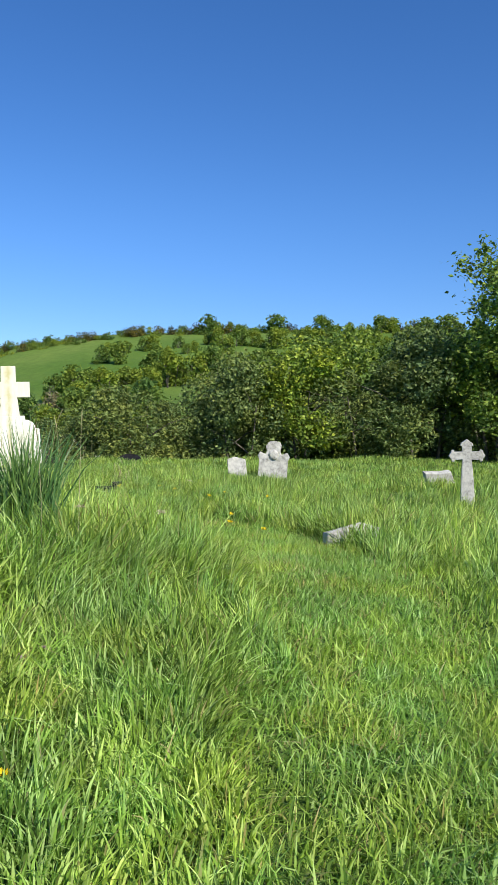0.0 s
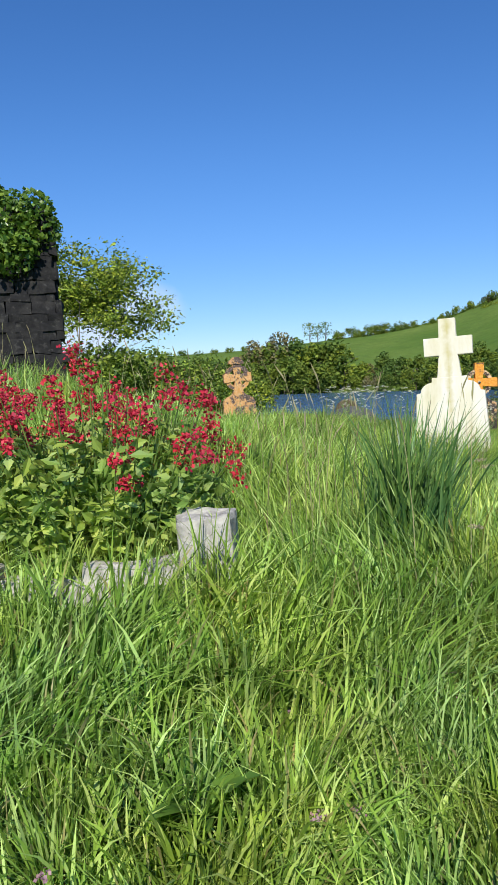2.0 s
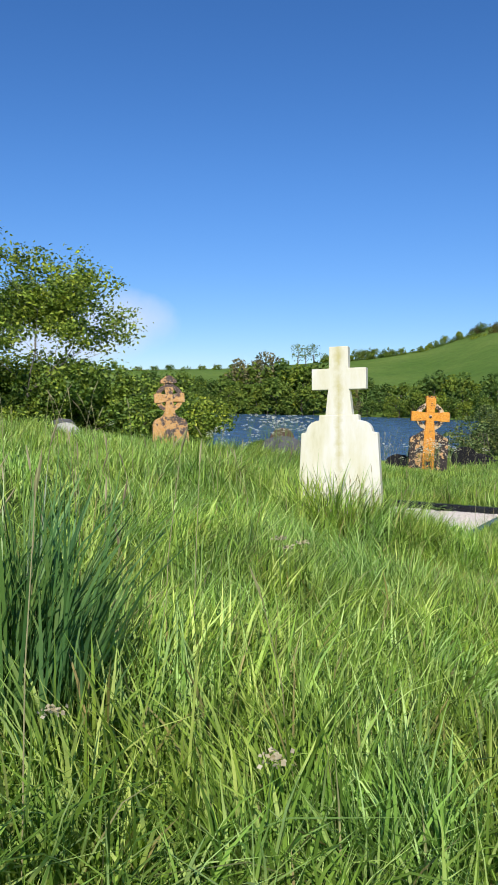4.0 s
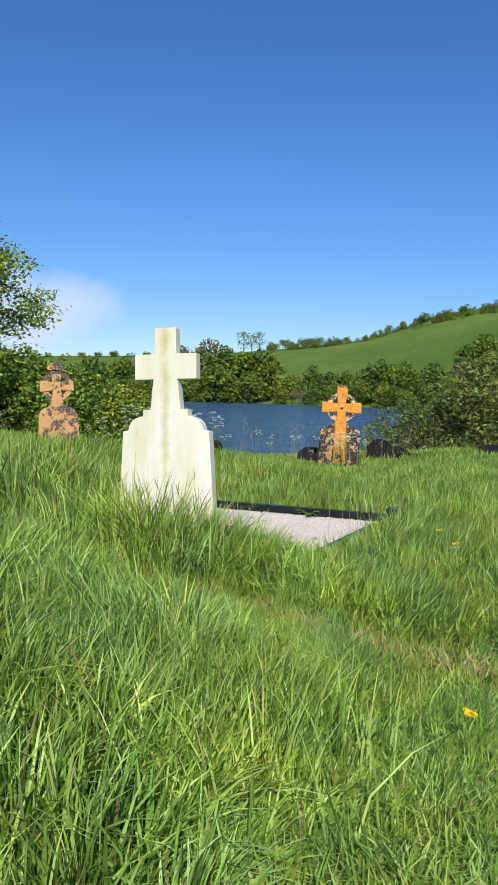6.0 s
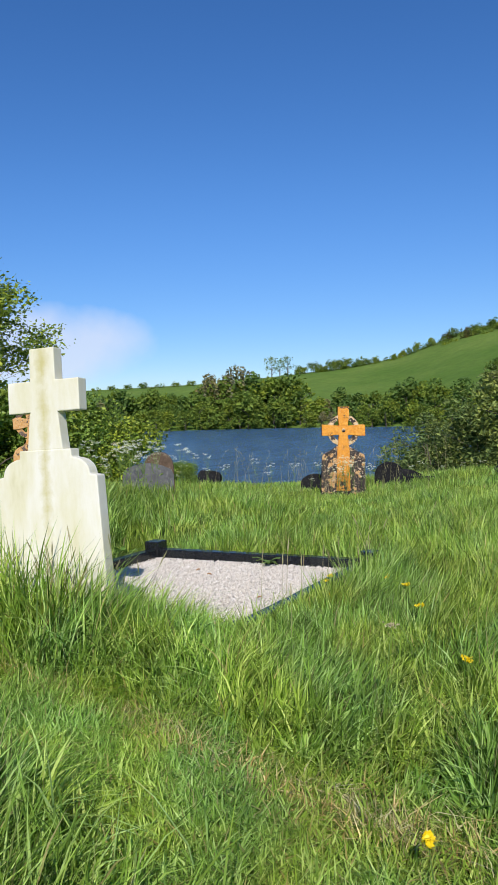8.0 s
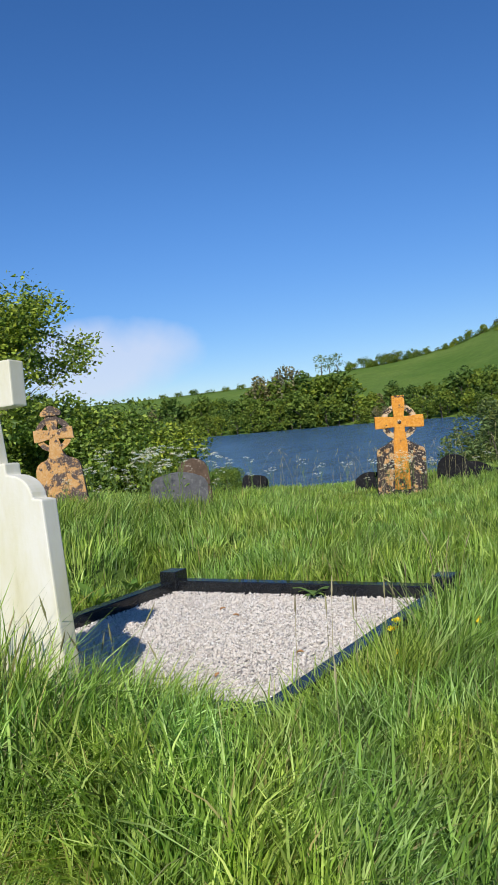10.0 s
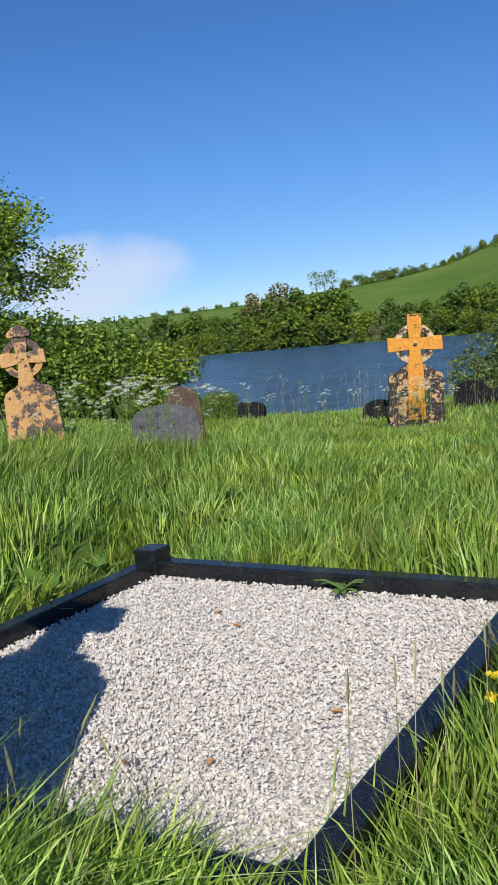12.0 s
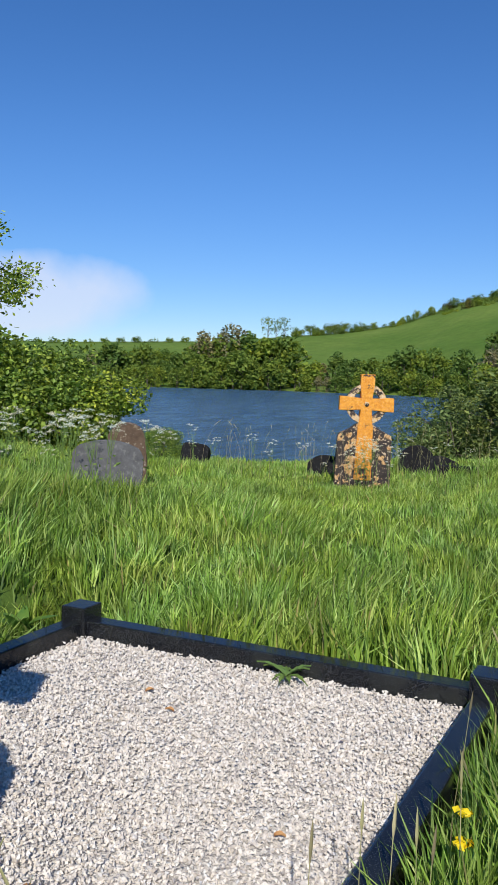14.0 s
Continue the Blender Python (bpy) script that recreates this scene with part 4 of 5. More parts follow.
# slate with low rounded shoulders
simple_stone(on_ground(-7.08, 14.9, -4, 3.0, 40, -0.08), [(0.42, -0.3), (0.42, 0.52)] + arc(0.27, 0.5, 0.14, 15, 80, 6) + [(0.22, 0.67), (0.12, 0.69), (0.0, 0.7)], 0.09, M_SLATE, "dark grey slate headstone with low shoulders, leaning")
simple_stone(on_ground(-7.92, 16.2, 3, -2.0, 38), [(0.27, -0.3), (0.27, 0.72)] + arc(0, 0.72, 0.27, 0, 90, 12), 0.11, M_BROWN, "small round-topped brown sandstone headstone with lichen")
# dark half sunken stones near the bank
simple_stone(on_ground(-10.36, 20.8, -18, 4, 20, -0.05), [(0.3, -0.2), (0.3, 0.38), (0.24, 0.46), (0.05, 0.49), (0.0, 0.48)], 0.22, M_DARK, "squat black stone half sunk in grass", 0.02, group="dark sunken stones")
simple_stone(on_ground(-7.55, 21.4, -8, 6, 24, 0.16), [(0.4, -0.2), (0.4, 0.3)] + arc(0, 0.3, 0.4, 0, 90, 10, 0.24), 0.14, M_DARK, "dark headstone with a curved top sunk in grass", 0.01, group="dark sunken stones")
simple_stone(on_ground(-5.6, 22.1, -8, 8, 24, 0.23), [(0.5, -0.2), (0.5, 0.25)] + arc(0, 0.25, 0.5, 0, 90, 10, 0.36), 0.14, M_DARK, "dark headstone with a curved top sunk in grass", 0.01, group="dark sunken stones")
simple_stone(on_ground(-6.1, 22.3, 0, 3, 24, 0.35), [(0.34, -0.2), (0.34, 0.6)] + arc(0, 0.6, 0.34, 0, 90, 10, 0.3), 0.14, M_DARK, "dark upright headstone behind the ring cross", 0.01, group="dark sunken stones")
simple_stone(on_ground(-3.3, 22.6, -6, -5, 18, 0.3), [(0.42, -0.2), (0.42, 0.3)] + arc(0, 0.3, 0.42, 0, 90, 10, 0.26), 0.14, M_DARK, "dark headstone with a curved top sunk in grass", 0.01, group="dark sunken stones")
kerb = thing("grave_kerb", on_ground(-4.6, 22.0, 0, 0, 14, 0.2), "low grey stone kerb edging a grave in the grass", "grave kerb")
bm = bmesh.new()
box(bm, -0.85, 0.6, -0.09, 0.09, -0.2, 0.3, 0.015)
part("kerb", worn(bm, 0.008), M_DARK, kerb)
bm = bmesh.new()
box(bm, 0.603, 0.79, -0.1, 0.1, -0.2, 0.36, 0.02)
part("end_block", worn(bm, 0.008), M_DARK, kerb)
# pale stone on the bank
simple_stone(on_ground(-10.0, 11.9, 0, 4, 50, 0.42), [(0.26, -0.3), (0.26, 0.5)] + arc(0, 0.5, 0.26, 0, 90, 8, 0.2), 0.12, M_PALE, "pale round-topped headstone deep in bank grass", 0.012)
simple_stone(on_ground(-12.0, 13.6, 0, -6, 50), [(0.3, -0.3), (0.3, 0.5), (0.2, 0.62), (0.0, 0.66)], 0.12, M_SLATE, "grey pointed headstone deep in bank grass", 0.012)
# far corner: broken carved stone and its neighbours
br = thing("headstone", on_ground(1.1, 17.8, 0, 2, -3), "pale weathered carved headstone with a broken top", "headstone")
half = [(0.36, -0.3), (0.36, 0.5), (0.4, 0.62), (0.33, 0.72), (0.2, 0.66), (0.16, 0.74), (0.2, 0.88), (0.14, 0.97), (0.0, 1.0)]
part("stone", worn(slab(mirrored(half), -0.1, 0.1, 0.015), 0.03, 5.0), M_PALE, br)
bm = bmesh.new()
bmesh.ops.create_icosphere(bm, subdivisions=2, radius=0.13)
for v in bm.verts:
    v.co = Vector((v.co.x, v.co.y * 0.5 - 0.1, v.co.z + 0.66)) + noise.noise_vector(v.co * 9) * 0.02
part("carving", bm, M_PALE, br, smooth=True)
low = thing("headstone", on_ground(0.25, 17.9, -8, -6, 6), "low broken pale headstone stub in grass", "headstone")
part("stone", worn(slab([(-0.23, -0.3), (0.23, -0.3), (0.22, 0.5), (-0.05, 0.58), (-0.22, 0.54)], -0.09, 0.09, 0.02), 0.02), M_PALE, low)
tip = thing("headstone", on_ground(5.0, 16.6, 20, -24, 8, 0.06), "fallen pale headstone tilted in the grass", "headstone")
part("stone", worn(slab([(-0.34, -0.2), (0.36, -0.2), (0.34, 0.36), (0.1, 0.44), (-0.28, 0.62)], -0.09, 0.09, 0.02), 0.02), M_PALE, tip)
flat = thing("grave_slab", on_ground(1.74, 6.74, -12, 4, 12, 0.345), "small pinkish pale stone slab lying in grass", "grave slab")
part("stone", worn(slab([(-0.3, -0.2), (0.3, -0.2), (0.29, 0.6), (0.05, 0.64), (-0.3, 0.52)], -0.08, 0.08, 0.02), 0.02), M_PALE, flat)
# small cross with budded arms
sx = thing("grave_cross", on_ground(4.29, 11.74, 0, -2.5, -10), "small pale stone cross with budded arm ends", "grave cross")
half = [(0.13, -0.3), (0.1, 0.55), (0.075, 0.86), (0.2, 0.855), (0.215, 0.82), (0.25, 0.83), (0.26, 0.87), (0.3, 0.925), (0.26, 0.98), (0.25, 1.02), (0.215, 1.03), (0.2, 0.995),
        (0.075, 0.99), (0.075, 1.08), (0.105, 1.09), (0.1, 1.13), (0.055, 1.16), (0.0, 1.2)]
part("cross", worn(slab(mirrored(half), -0.06, 0.06, 0.01), 0.008), M_PALE, sx)

# ---------------------------------------------------------------- the flowering grave
bed = thing("grave_kerb", pose(-1.135, 3.14, 0.95, 0, 0, 36), "old pale limestone kerb of an overgrown grave", "grave kerb")
for x0, x1, y0, y1, z1, tl in ((-0.24, 0.0, -0.02, 0.24, 0.19, 0), (-0.66, -0.244, 0.01, 0.2, 0.0, 1), (-1.02, -0.665, 0.0, 0.2, -0.06, 0), (-1.35, -1.03, -0.03, 0.24, -0.02, 1)):
    bm = bmesh.new()
    box(bm, x0, x1, y0, y1, -0.35, z1, 0.03, 0.018)
    bmesh.ops.subdivide_edges(bm, edges=bm.edges, cuts=2, use_grid_fill=True)
    part("kerb_stone", worn(bm, 0.024, 12.0), M_KERBSTONE, bed)
up = thing("headstone", pose(-2.5, 2.38, 0.92, 0, -2, 42), "plain upright grey granite headstone beside the flowering grave", "headstone")
part("stone", worn(slab(mirrored([(0.2, -0.3), (0.19, 0.86), (0.12, 0.93), (0.0, 0.95)]), -0.09, 0.09, 0.012), 0.006), M_GREYPOST, up)


def valerian(x, y, z, radius, height, seed):
    """A clump of red valerian: many stems, paired leaves, heads of small flowers."""
    rng, rr_ = np.random.default_rng(seed), random.Random(seed)
    ob = thing("valerian_plant", pose(x, y, z), "bushy red valerian in flower over fleshy green leaves", "flowering plant")
    stems, heads, lc = [], [], []
    for i in range(95):
        a, u = rr_.uniform(0, math.tau), math.sqrt(rr_.random())
        foot = Vector((0.55 * radius * u * math.cos(a), 0.55 * radius * u * math.sin(a), -0.1))
        h = height * rr_.uniform(0.5, 1.12) * (1 - 0.3 * u)
        top = Vector((radius * u * math.cos(a) * 1.05, radius * u * math.sin(a) * 1.05, h))
        mid = foot.lerp(top, 0.5) + Vector((0, 0, 0.06 * height))
        stems.append([(foot, 0.005), (mid, 0.004), (top, 0.0025)])
        for t in np.linspace(0.1, 0.68, 8):
            p = foot.lerp(mid, t * 2) if t < 0.5 else mid.lerp(top, t * 2 - 1)
            for _ in range(5):
                lc.append(tuple(p + Vector((rr_.uniform(-1, 1), rr_.uniform(-1, 1), rr_.uniform(-0.5, 0.5))) * 0.055))
        if h > 0.48 * height and rr_.random() < 0.55:
            heads.append(top)
            if rr_.random() < 0.6:
                heads.append(top + Vector((rr_.uniform(-0.05, 0.05), rr_.uniform(-0.05, 0.05), -rr_.uniform(0.05, 0.12))))
    v, f = tubes(stems, 4)
    mesh_from("stem", v, f, M_STEM, ob)
    v, f = leaf_cloud(np.array(lc), 0.078, rng, 0.6, 0.5)
    mesh_from("leaves", v, [f], M_VALERIAN, ob)
    for h in heads:
        n = 55
        c = rng.normal(0, 1, (n, 3)) * rng.uniform(0.6, 1.2) * (0.024, 0.024, 0.026) + tuple(h)
        v, f = leaf_cloud(c, 0.02, rng, 1.0, 0.8)
        mesh_from("flower_head", v, [f], M_RED, ob)
    return ob


valerian(-2.0, 3.2, 0.93, 0.66, 0.92, 4)
valerian(-2.75, 3.05, 0.95, 0.45, 0.85, 6)

# ---------------------------------------------------------------- the ivied ruin
ruin = thing("ruined_wall", on_ground(-13.2, 10.4, 0, 0, 50, 0.3), "dark ruined rubble wall end topped with ivy", "ruined wall")
rr = random.Random(9)
bm = bmesh.new()
box(bm, -2.2, 1.42, 0.14, 0.9, 0.0, 4.1)
part("core", bm, M_RUIN, ruin)
z = 0.0
while z < 4.2:
    hgt = rr.uniform(0.14, 0.3)
    x = -2.3
    end = 1.62 - 0.08 * z + rr.uniform(-0.1, 0.1)
    while x < end - 0.05:
        wdt = min(rr.uniform(0.16, 0.55), end - x)
        bm = bmesh.new()
        box(bm, x, x + wdt + 0.01, rr.uniform(-0.03, 0.03), 0.95, z, z + hgt + 0.006, 0.0, 0.03, rr)
        part("rubble_stone", bm, M_RUIN, ruin)
        x += wdt
    z += hgt
rng = np.random.default_rng(17)
n = 6400
d = rng.normal(size=(n, 3))
d /= np.linalg.norm(d, axis=1, keepdims=True)
knots = np.array([(-1.2, 0.4, 4.3), (-0.4, 0.3, 4.5), (0.5, 0.3, 4.3), (0.95, 0.2, 4.3), (1.05, 0.2, 3.95), (0.2, 0.0, 3.8), (-1.6, 0.0, 3.6), (0.7, 0.0, 3.7), (-0.6, 0.0, 3.4), (0.5, -0.1, 3.4), (-0.1, 0.3, 4.75), (-1.0, 0.3, 4.8)])
c = knots[rng.integers(0, len(knots), n)] + d * (rng.uniform(0.3, 1.0, n) ** 0.5 * 0.55)[:, None]
v, f = leaf_cloud(c, 0.12, rng, 1.0, 0.9, d)
ivy = mesh_from("ivy", v, [f], M_IVY, ruin)
ivy["label"] = "glossy green ivy"

# ---------------------------------------------------------------- flowers and weeds


def flower_kind(name, seed, height, heads, petals, petal, spread_, material, label, group, leaves=6, head_r=0.02):
    """A wild flower built once: stem, leaves and heads of small petals."""
    rng, rr_ = np.random.default_rng(seed), random.Random(seed)
    ob = thing(name, pose(0, 0, -500), label, "wild flower", group)
    fork = Vector((rr_.uniform(-0.03, 0.03), rr_.uniform(-0.03, 0.03), height * 0.6))
    stems = [[(Vector((0, 0, -0.05)), 0.0035), (fork, 0.0028)]]
    tops = []
    for i in range(heads):
        a = i * math.tau / heads + rr_.uniform(-0.4, 0.4)
        t = fork + Vector((spread_ * math.cos(a), spread_ * math.sin(a), height * rr_.uniform(0.28, 0.42)))
        if heads == 1:
            t = Vector((rr_.uniform(-0.02, 0.02), rr_.uniform(-0.02, 0.02), height))
        tops.append(t)
        stems.append([(fork, 0.0022), (fork.lerp(t, 0.5) + Vector((0, 0, 0.02)), 0.0018), (t, 0.0014)])
    v, f = tubes(stems, 4)
    stem = mesh_from("stem", v, f, M_STEM, ob)
    if leaves:
        c = np.array([(rr_.uniform(-0.06, 0.06), rr_.uniform(-0.06, 0.06), height * rr_.uniform(0.1, 0.6)) for _ in range(leaves)])
        v, f = leaf_cloud(c, 0.06, rng, 0.7, 0.45)
        mesh_from("leaves", v, [f], M_STEM, ob)
    for t in tops:
        c = rng.normal(0, 1, (petals, 3)) * (head_r, head_r, head_r * 0.35) + tuple(t)
        v, f = leaf_cloud(c, petal, rng, 0.3, 0.85)
        mesh_from("flower_head", v, [f], material, stem)
    return ob


PARSLEY = [flower_kind("cow_parsley", 80 + i, 0.8 + 0.1 * i, 6, 40, 0.011, 0.09, M_WHITEPETAL, "cow parsley with flat white flower heads among grass", "cow parsley", 8, 0.02) for i in range(3)]
BUTTER = [flower_kind("buttercup", 90 + i, 0.36 + 0.06 * i, 1, 26, 0.024, 0.05, M_YELLOW, "yellow dandelion-like flower standing in grass", "yellow flowers", 4, 0.01) for i in range(2)]
NETTLE = [flower_kind("dead_nettle", 95 + i, 0.3 + 0.05 * i, 1, 20, 0.0105, 0.03, M_PURPLE, "small dull purple dead nettle among grass", "dead nettles", 10, 0.011) for i in range(2)]
rf = random.Random(21)


def sow(kinds, x, y, scale=1.0, lift=0.0):
    m = pose(x, y, gz(x, y) + lift, rf.uniform(-8, 8), rf.uniform(-8, 8), rf.uniform(0, 360)) @ Matrix.Diagonal((scale, scale, scale, 1))
    return copy_thing(rf.choice(kinds), m)


for cx, cy, n, sx_, sy_ in ((-8.3, 15.0, 3, 1.0, 1.0), (-9.8, 16.5, 5, 1.2, 1.0), (-7.0, 14.2, 9, 0.7, 0.5), (-5.9, 13.4, 12, 0.5, 0.4), (-8.8, 20.0, 7, 1.0, 0.6), (-6.0, 20.0, 6, 0.4, 0.3), (-7.4, 19.8, 4, 0.5, 0.4), (-6.0, 27.0, 8, 1.4, 0.5), (-12.0, 17.5, 4, 1.2, 0.8)):
    for _ in range(n):
        sow(PARSLEY, cx + rf.gauss(0, sx_), cy + rf.gauss(0, sy_), rf.uniform(0.55, 0.95) if cy > 14 else rf.uniform(0.8, 1.1))
for x, y, z in ((-0.92, 10.72, 0.62), (-0.74, 10.48, 0.62), (-0.43, 10.05, 0.62), (0.06, 9.27, 0.62), (0.51, 7.82, 0.55), (0.49, 7.17, 0.55), (-1.21, 10.31, 0.55), (-1.19, 10.27, 0.5), (-1.35, 10.56, 0.6), (-1.31, 10.47, 0.6),
                (-0.62, 1.2, 0.47), (-0.68, 1.27, 0.47), (-0.56, 1.6, 0.46), (-0.17, 1.57, 0.42), (-0.13, 1.62, 0.42), (-0.08, 1.53, 0.42), (0.19, 2.37, 0.42), (0.15, 2.55, 0.4), (0.81, 6.56, 0.56),
                (0.3, 9.9, 0.6), (0.15, 10.6, 0.6), (0.5, 11.2, 0.6), (-0.2, 12.2, 0.6), (0.9, 9.4, 0.6), (-2.9, 21.6, 0.3), (-2.6, 21.4, 0.3), (-2.2, 21.5, 0.3), (-2.0, 21.0, 0.3)):
    sow(BUTTER[:1], x, y, 1.0, z - gz(x, y) - 0.36)
for x, y in ((-1.45, 2.19), (-1.27, 2.33), (-1.77, 3.02), (-0.81, 2.92), (-0.7, 3.02), (-0.42, 2.83), (-0.23, 2.37), (-0.75, 1.53), (-0.46, 1.7), (-0.39, 1.73), (-0.66, 2.9), (-0.5, 2.6), (-0.14, 3.05), (-1.68, 2.61)):
    for _ in range(3):
        sow(NETTLE, x + rf.gauss(0, 0.05), y + rf.gauss(0, 0.05), rf.uniform(0.9, 1.05), 0.6 - gz(x, y) - 0.31)
for _ in range(9):
    sow(PARSLEY, -6.1 + rf.gauss(0, 0.3), 19.9 + rf.gauss(0, 0.2), rf.uniform(0.7, 1.0))
for o in (*PARSLEY, *BUTTER, *NETTLE):
    for c in list(o.children_recursive):
        bpy.data.objects.remove(c)
    bpy.data.objects.remove(o)

# thistle rosette at the kerb
th = thing("thistle", PLOT @ pose(0.32, 1.0, 0.03), "green thistle rosette growing through the chippings", "weed")
rng = np.random.default_rng(2)
for i in range(11):
    a = i * 2.4
    ln = rng.uniform(0.09, 0.19)
    bm = bmesh.new()
    prev = None
    for j in range(9):
        t = j / 8
        half_w = 0.016 * math.sin(math.pi * min(t + 0.12, 1)) * (1.25 if j % 2 else 0.65)
        p = Vector((math.cos(a) * ln * t, math.sin(a) * ln * t, 0.015 + 0.16 * ln * math.sin(t * 2.9) + (0.05 if i % 4 == 0 else 0) * t))
        sd = Vector((-math.sin(a), math.cos(a), 0)) * half_w
        row = (bm.verts.new(p - sd + Vector((0, 0, 0.008))), bm.verts.new(p), bm.verts.new(p + sd + Vector((0, 0, 0.008))))
        if prev:
            bm.faces.new((prev[0], prev[1], row[1], row[0]))
            bm.faces.new((prev[1], prev[2], row[2], row[1]))
        prev = row
    part("leaf", bm, M_STEM, th)

# tall bluish tuft, seed stalks, straw
rng = np.random.default_rng(23)


def tuft(x, y, radius, count, height, label, material=M_TUFT, width=0.008, bend=0.5):
    px, py = x + rng.normal(0, radius, count), y + rng.normal(0, radius, count)
    tagged(blades("grass_tuft", px, py, height * rng.uniform(0.5, 1.1, count), width * rng.uniform(0.7, 1.3, count), material, bend, rng=rng), label, "grass", kind="stuff")


tuft(-0.74, 3.9, 0.085, 380, 0.92, "tall tuft of bluish coarse grass", bend=0.3, width=0.012)
tuft(-0.35, 6.6, 0.3, 1200, 0.45, "thick tuft of coarse meadow grass", M_GRASS)
tuft(-0.9, 9.7, 0.25, 1000, 0.36, "lush grass tuft against the granite kerb", M_GRASS)


def seed_stalks(places):
    v_all, f_all, n0 = [], [], 0
    for x, y, h in places:
        z0 = gz(x, y)
        dx_, dy_ = rng.normal(0, 0.12 * h, 2)
        stem = [(Vector((x, y, z0)), 0.0018), (Vector((x + dx_ * 0.3, y + dy_ * 0.3, z0 + h * 0.6)), 0.0015), (Vector((x + dx_, y + dy_, z0 + h)), 0.001)]
        hx, hy, hz = stem[-1][0]
        head = [(Vector((hx, hy, hz - 0.01)), 0.001), (Vector((hx + dx_ * 0.1, hy + dy_ * 0.1, hz + 0.02)), 0.0045), (Vector((hx + dx_ * 0.3, hy + dy_ * 0.3, hz + 0.06)), 0.003), (Vector((hx + dx_ * 0.4, hy + dy_ * 0.4, hz + 0.085)), 0.0006)]
        v, f = tubes([stem, head], 4)
        v_all.append(v)
        f_all.append(f[0] + n0)
        n0 += len(v)
    return mesh_from("seed_stalks", np.concatenate(v_all), [np.concatenate(f_all)], M_SEED)


sd = Nodes("seed_head")
M_SEED = sd.finish(sd.ramp(sd.island(), (0.0, (0.2, 0.16, 0.09)), (0.5, (0.3, 0.3, 0.12)), (1.0, (0.45, 0.38, 0.22))), 0.8)
places = [(-2.5 + rng.normal(0, 0.35), 8.75 + rng.normal(0, 0.1), rng.uniform(0.45, 0.75)) for _ in range(26)]
places += [(-1.9 + rng.normal(0, 0.5), 9.2 + rng.normal(0, 0.12), rng.uniform(0.3, 0.55)) for _ in range(9)]
places += [(-0.9 + rng.normal(0, 0.4), 4.1 + rng.normal(0, 0.4), rng.uniform(0.6, 1.0)) for _ in range(24)]
places += [(rng.uniform(-9, -4), rng.uniform(18, 23), rng.uniform(0.6, 1.0)) for _ in range(90)]
places += [(rng.uniform(-7, -2), rng.uniform(4.5, 8), rng.uniform(0.5, 0.9)) for _ in range(60)]
places += [(-2.2 + rng.normal(0, 0.4), 9.45 + rng.normal(0, 0.12), rng.uniform(0.15, 0.35)) for _ in range(7)]
places += [(-1.35 + rng.normal(0, 0.08), rng.uniform(9.7, 11.4), rng.uniform(0.35, 0.6)) for _ in range(16)]
tagged(seed_stalks(places), "thin seeding grass stalks above the meadow", "grass", kind="stuff")

# a few dry leaves lying on the chippings
q = Nodes("dry_leaf")
M_DRY = q.finish(q.ramp(q.noise(40.0, 3.0), (0.35, (0.36, 0.17, 0.06)), (0.7, (0.55, 0.33, 0.14))), 0.8)
for x, y, a in ((-1.9, 10.43, 20), (-2.1, 9.95, 100), (-2.75, 10.9, 200), (-2.35, 9.8, 310), (-2.95, 11.0, 60)):
    bm = bmesh.new()
    prev = None
    for j in range(6):
        t = j / 5
        wv = 0.011 * math.sin(math.pi * min(t + 0.08, 1))
        row = [bm.verts.new((0.04 * t - 0.02, k * wv, 0.006 + 0.01 * abs(k) + 0.006 * math.sin(3 * t))) for k in (-1, 0, 1)]
        if prev:
            bm.faces.new((prev[0], prev[1], row[1], row[0]))
            bm.faces.new((prev[1], prev[2], row[2], row[1]))
        prev = row
    lf = part("dry_leaf", bm, M_DRY)
    lf.matrix_basis = pose(x, y, 0.4, 4, -5, a)
    tagged(lf, "small dry brown leaf lying on the chippings", "leaf", "dry leaves")


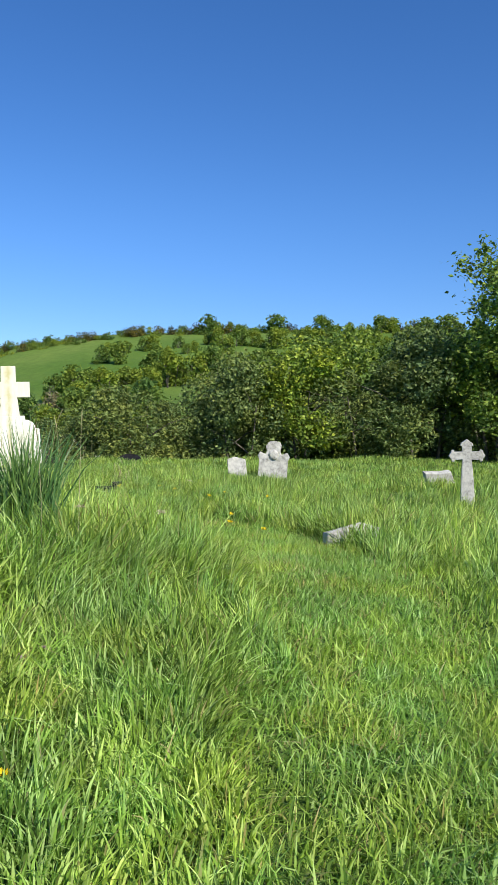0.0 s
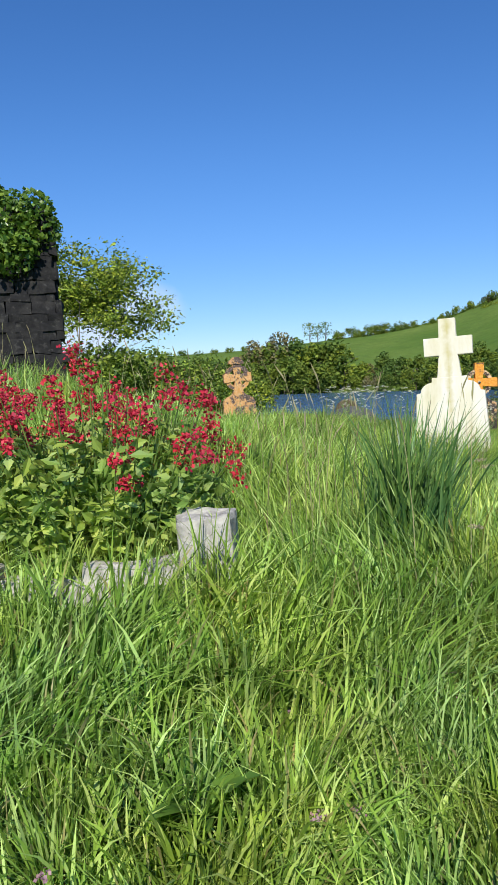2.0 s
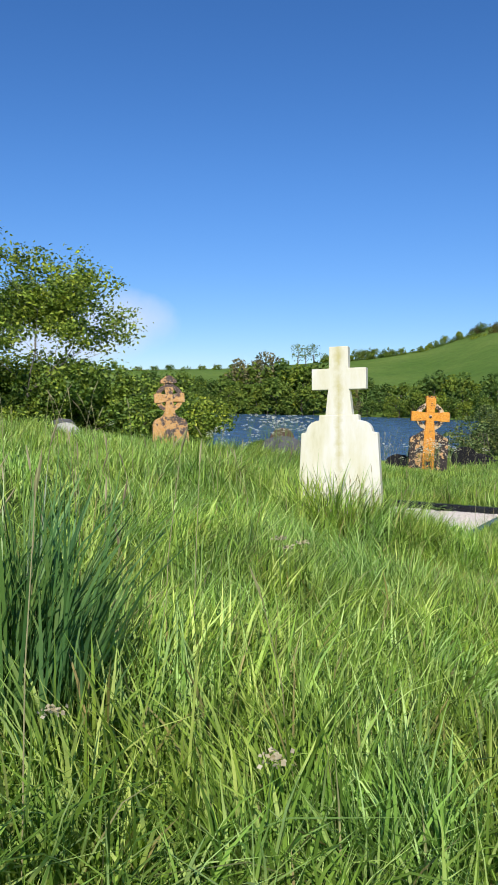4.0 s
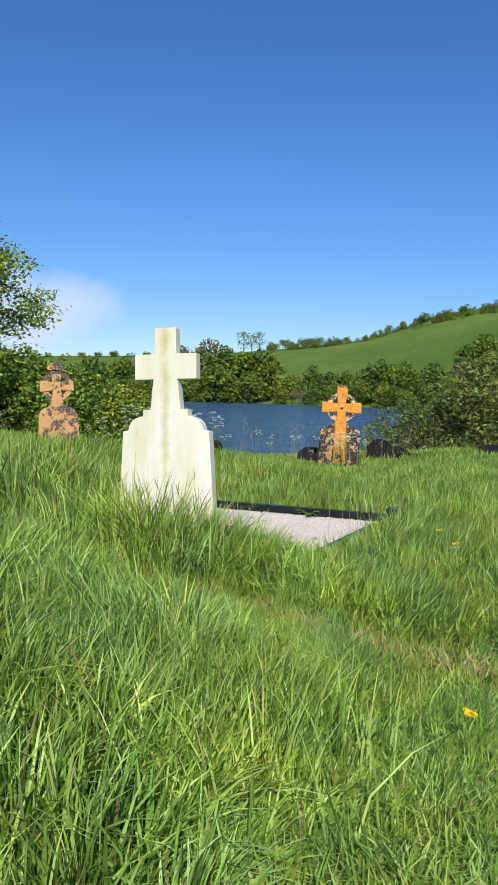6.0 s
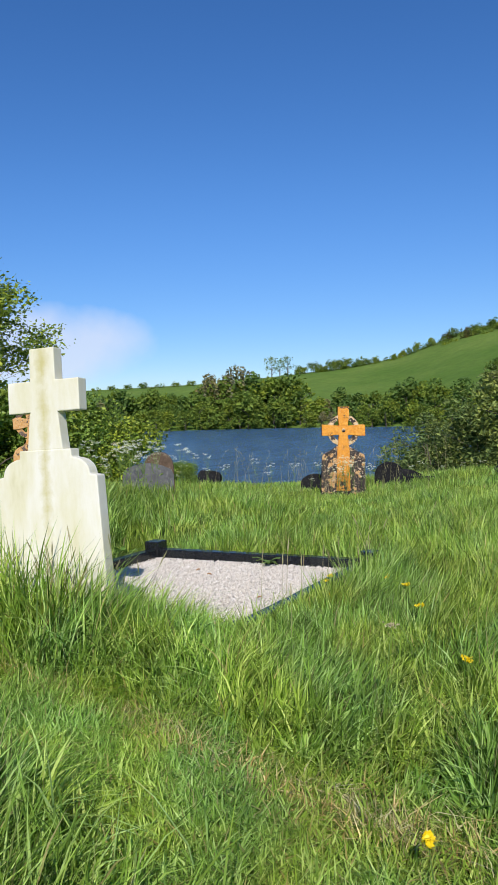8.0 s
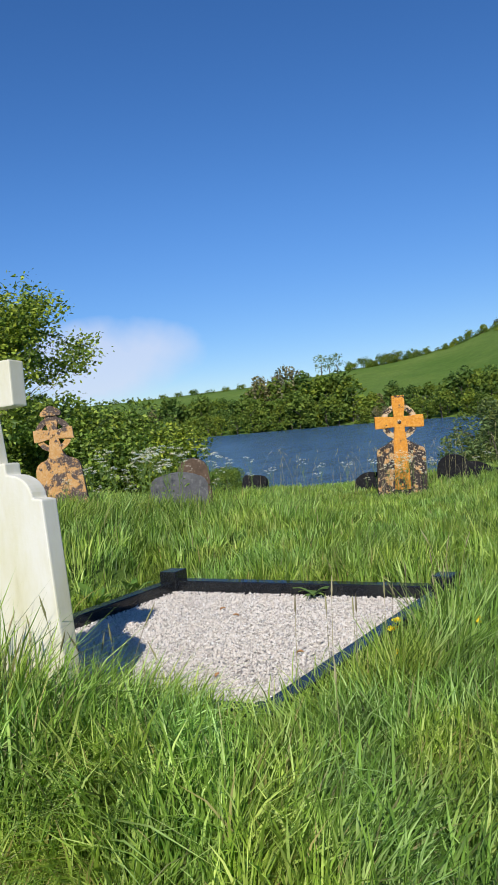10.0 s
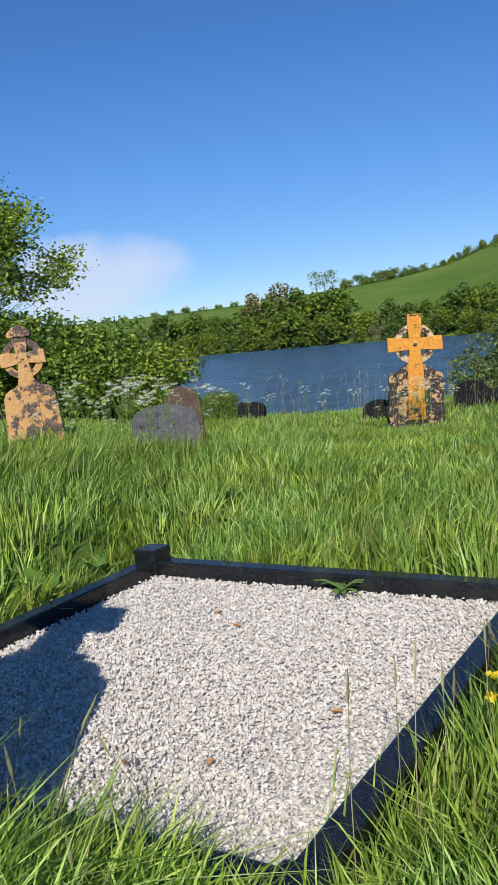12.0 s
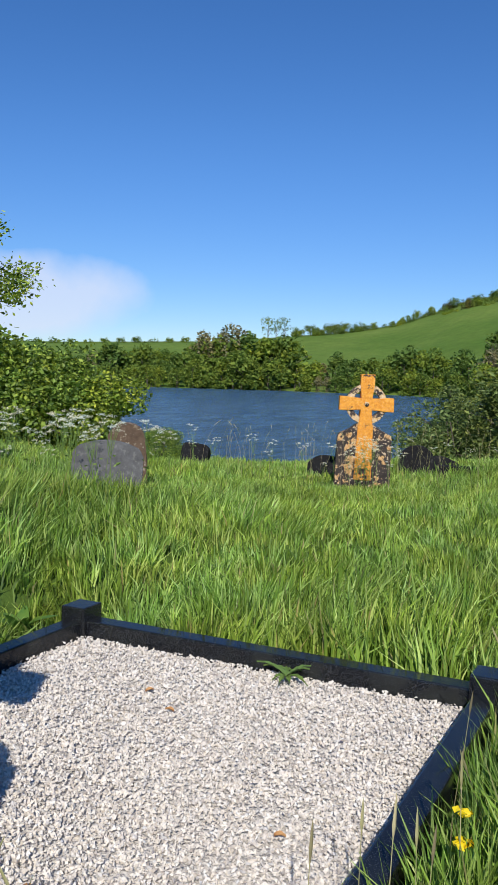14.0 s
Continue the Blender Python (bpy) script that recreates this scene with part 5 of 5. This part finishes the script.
def dock(x, y, size, seed):
    """A dock: a rosette of broad, wavy, upright leaves."""
    r = random.Random(seed)
    ob = thing("dock_plant", pose(x, y, gz(x, y)), "broad-leaved dock growing in the grass", "weed", "dock plants")
    for i in range(9):
        a, ln, tip = i * 2.4 + r.uniform(-0.3, 0.3), size * r.uniform(0.7, 1.15), r.uniform(0.5, 1.1)
        bm_, prev_ = bmesh.new(), None
        for j in range(8):
            t = j / 7
            out = ln * (0.25 * t + 0.55 * t * t * tip)
            up = ln * (0.95 * t - 0.4 * t * t * tip)
            half_w = 0.17 * ln * math.sin(math.pi * min(0.1 + t * 0.9, 1)) ** 0.8 * (1 if j else 0.2)
            side_ = Vector((-math.sin(a), math.cos(a), 0)) * half_w
            p = Vector((math.cos(a) * out, math.sin(a) * out, up))
            lift = Vector((0, 0, 0.25 * half_w + r.uniform(-0.006, 0.006)))
            row_ = (bm_.verts.new(p - side_ + lift), bm_.verts.new(p), bm_.verts.new(p + side_ + lift))
            if prev_:
                bm_.faces.new((prev_[0], prev_[1], row_[1], row_[0]))
                bm_.faces.new((prev_[1], prev_[2], row_[2], row_[1]))
            prev_ = row_
        part("leaf", bm_, M_DOCK, ob, smooth=True)
    return ob


M_DOCK = leaf_material("dock_leaf", (0.1, 0.2, 0.035), (0.16, 0.29, 0.05), (0.24, 0.38, 0.08), 3.0, 0.3, 0.4, 0.4)
for i, (x, y, s_) in enumerate(((-4.02, 10.75, 0.3), (-4.1, 11.2, 0.24), (-0.75, 8.95, 0.2), (-1.1, 7.0, 0.22), (-0.55, 2.2, 0.24))):
    dock(x, y, s_, 200 + i)


M_CLOCK = leaf_material("seed_fluff", (0.45, 0.42, 0.32), (0.55, 0.52, 0.42), (0.66, 0.64, 0.54), 3.0, 0.3, 0.8, 0.1)
CLOCK = flower_kind("dandelion_clock", 120, 0.5, 1, 40, 0.014, 0.05, M_CLOCK, "pale fluffy seed head standing in the grass", "seed heads", 3, 0.016)
for x, y in ((-1.0, 5.7), (-0.93, 5.62), (-1.05, 5.95), (-0.2, 8.9), (-0.3, 3.6), (0.15, 3.9)):
    sow([CLOCK], x, y, rf.uniform(0.9, 1.15))
for c in list(CLOCK.children_recursive):
    bpy.data.objects.remove(c)
bpy.data.objects.remove(CLOCK)
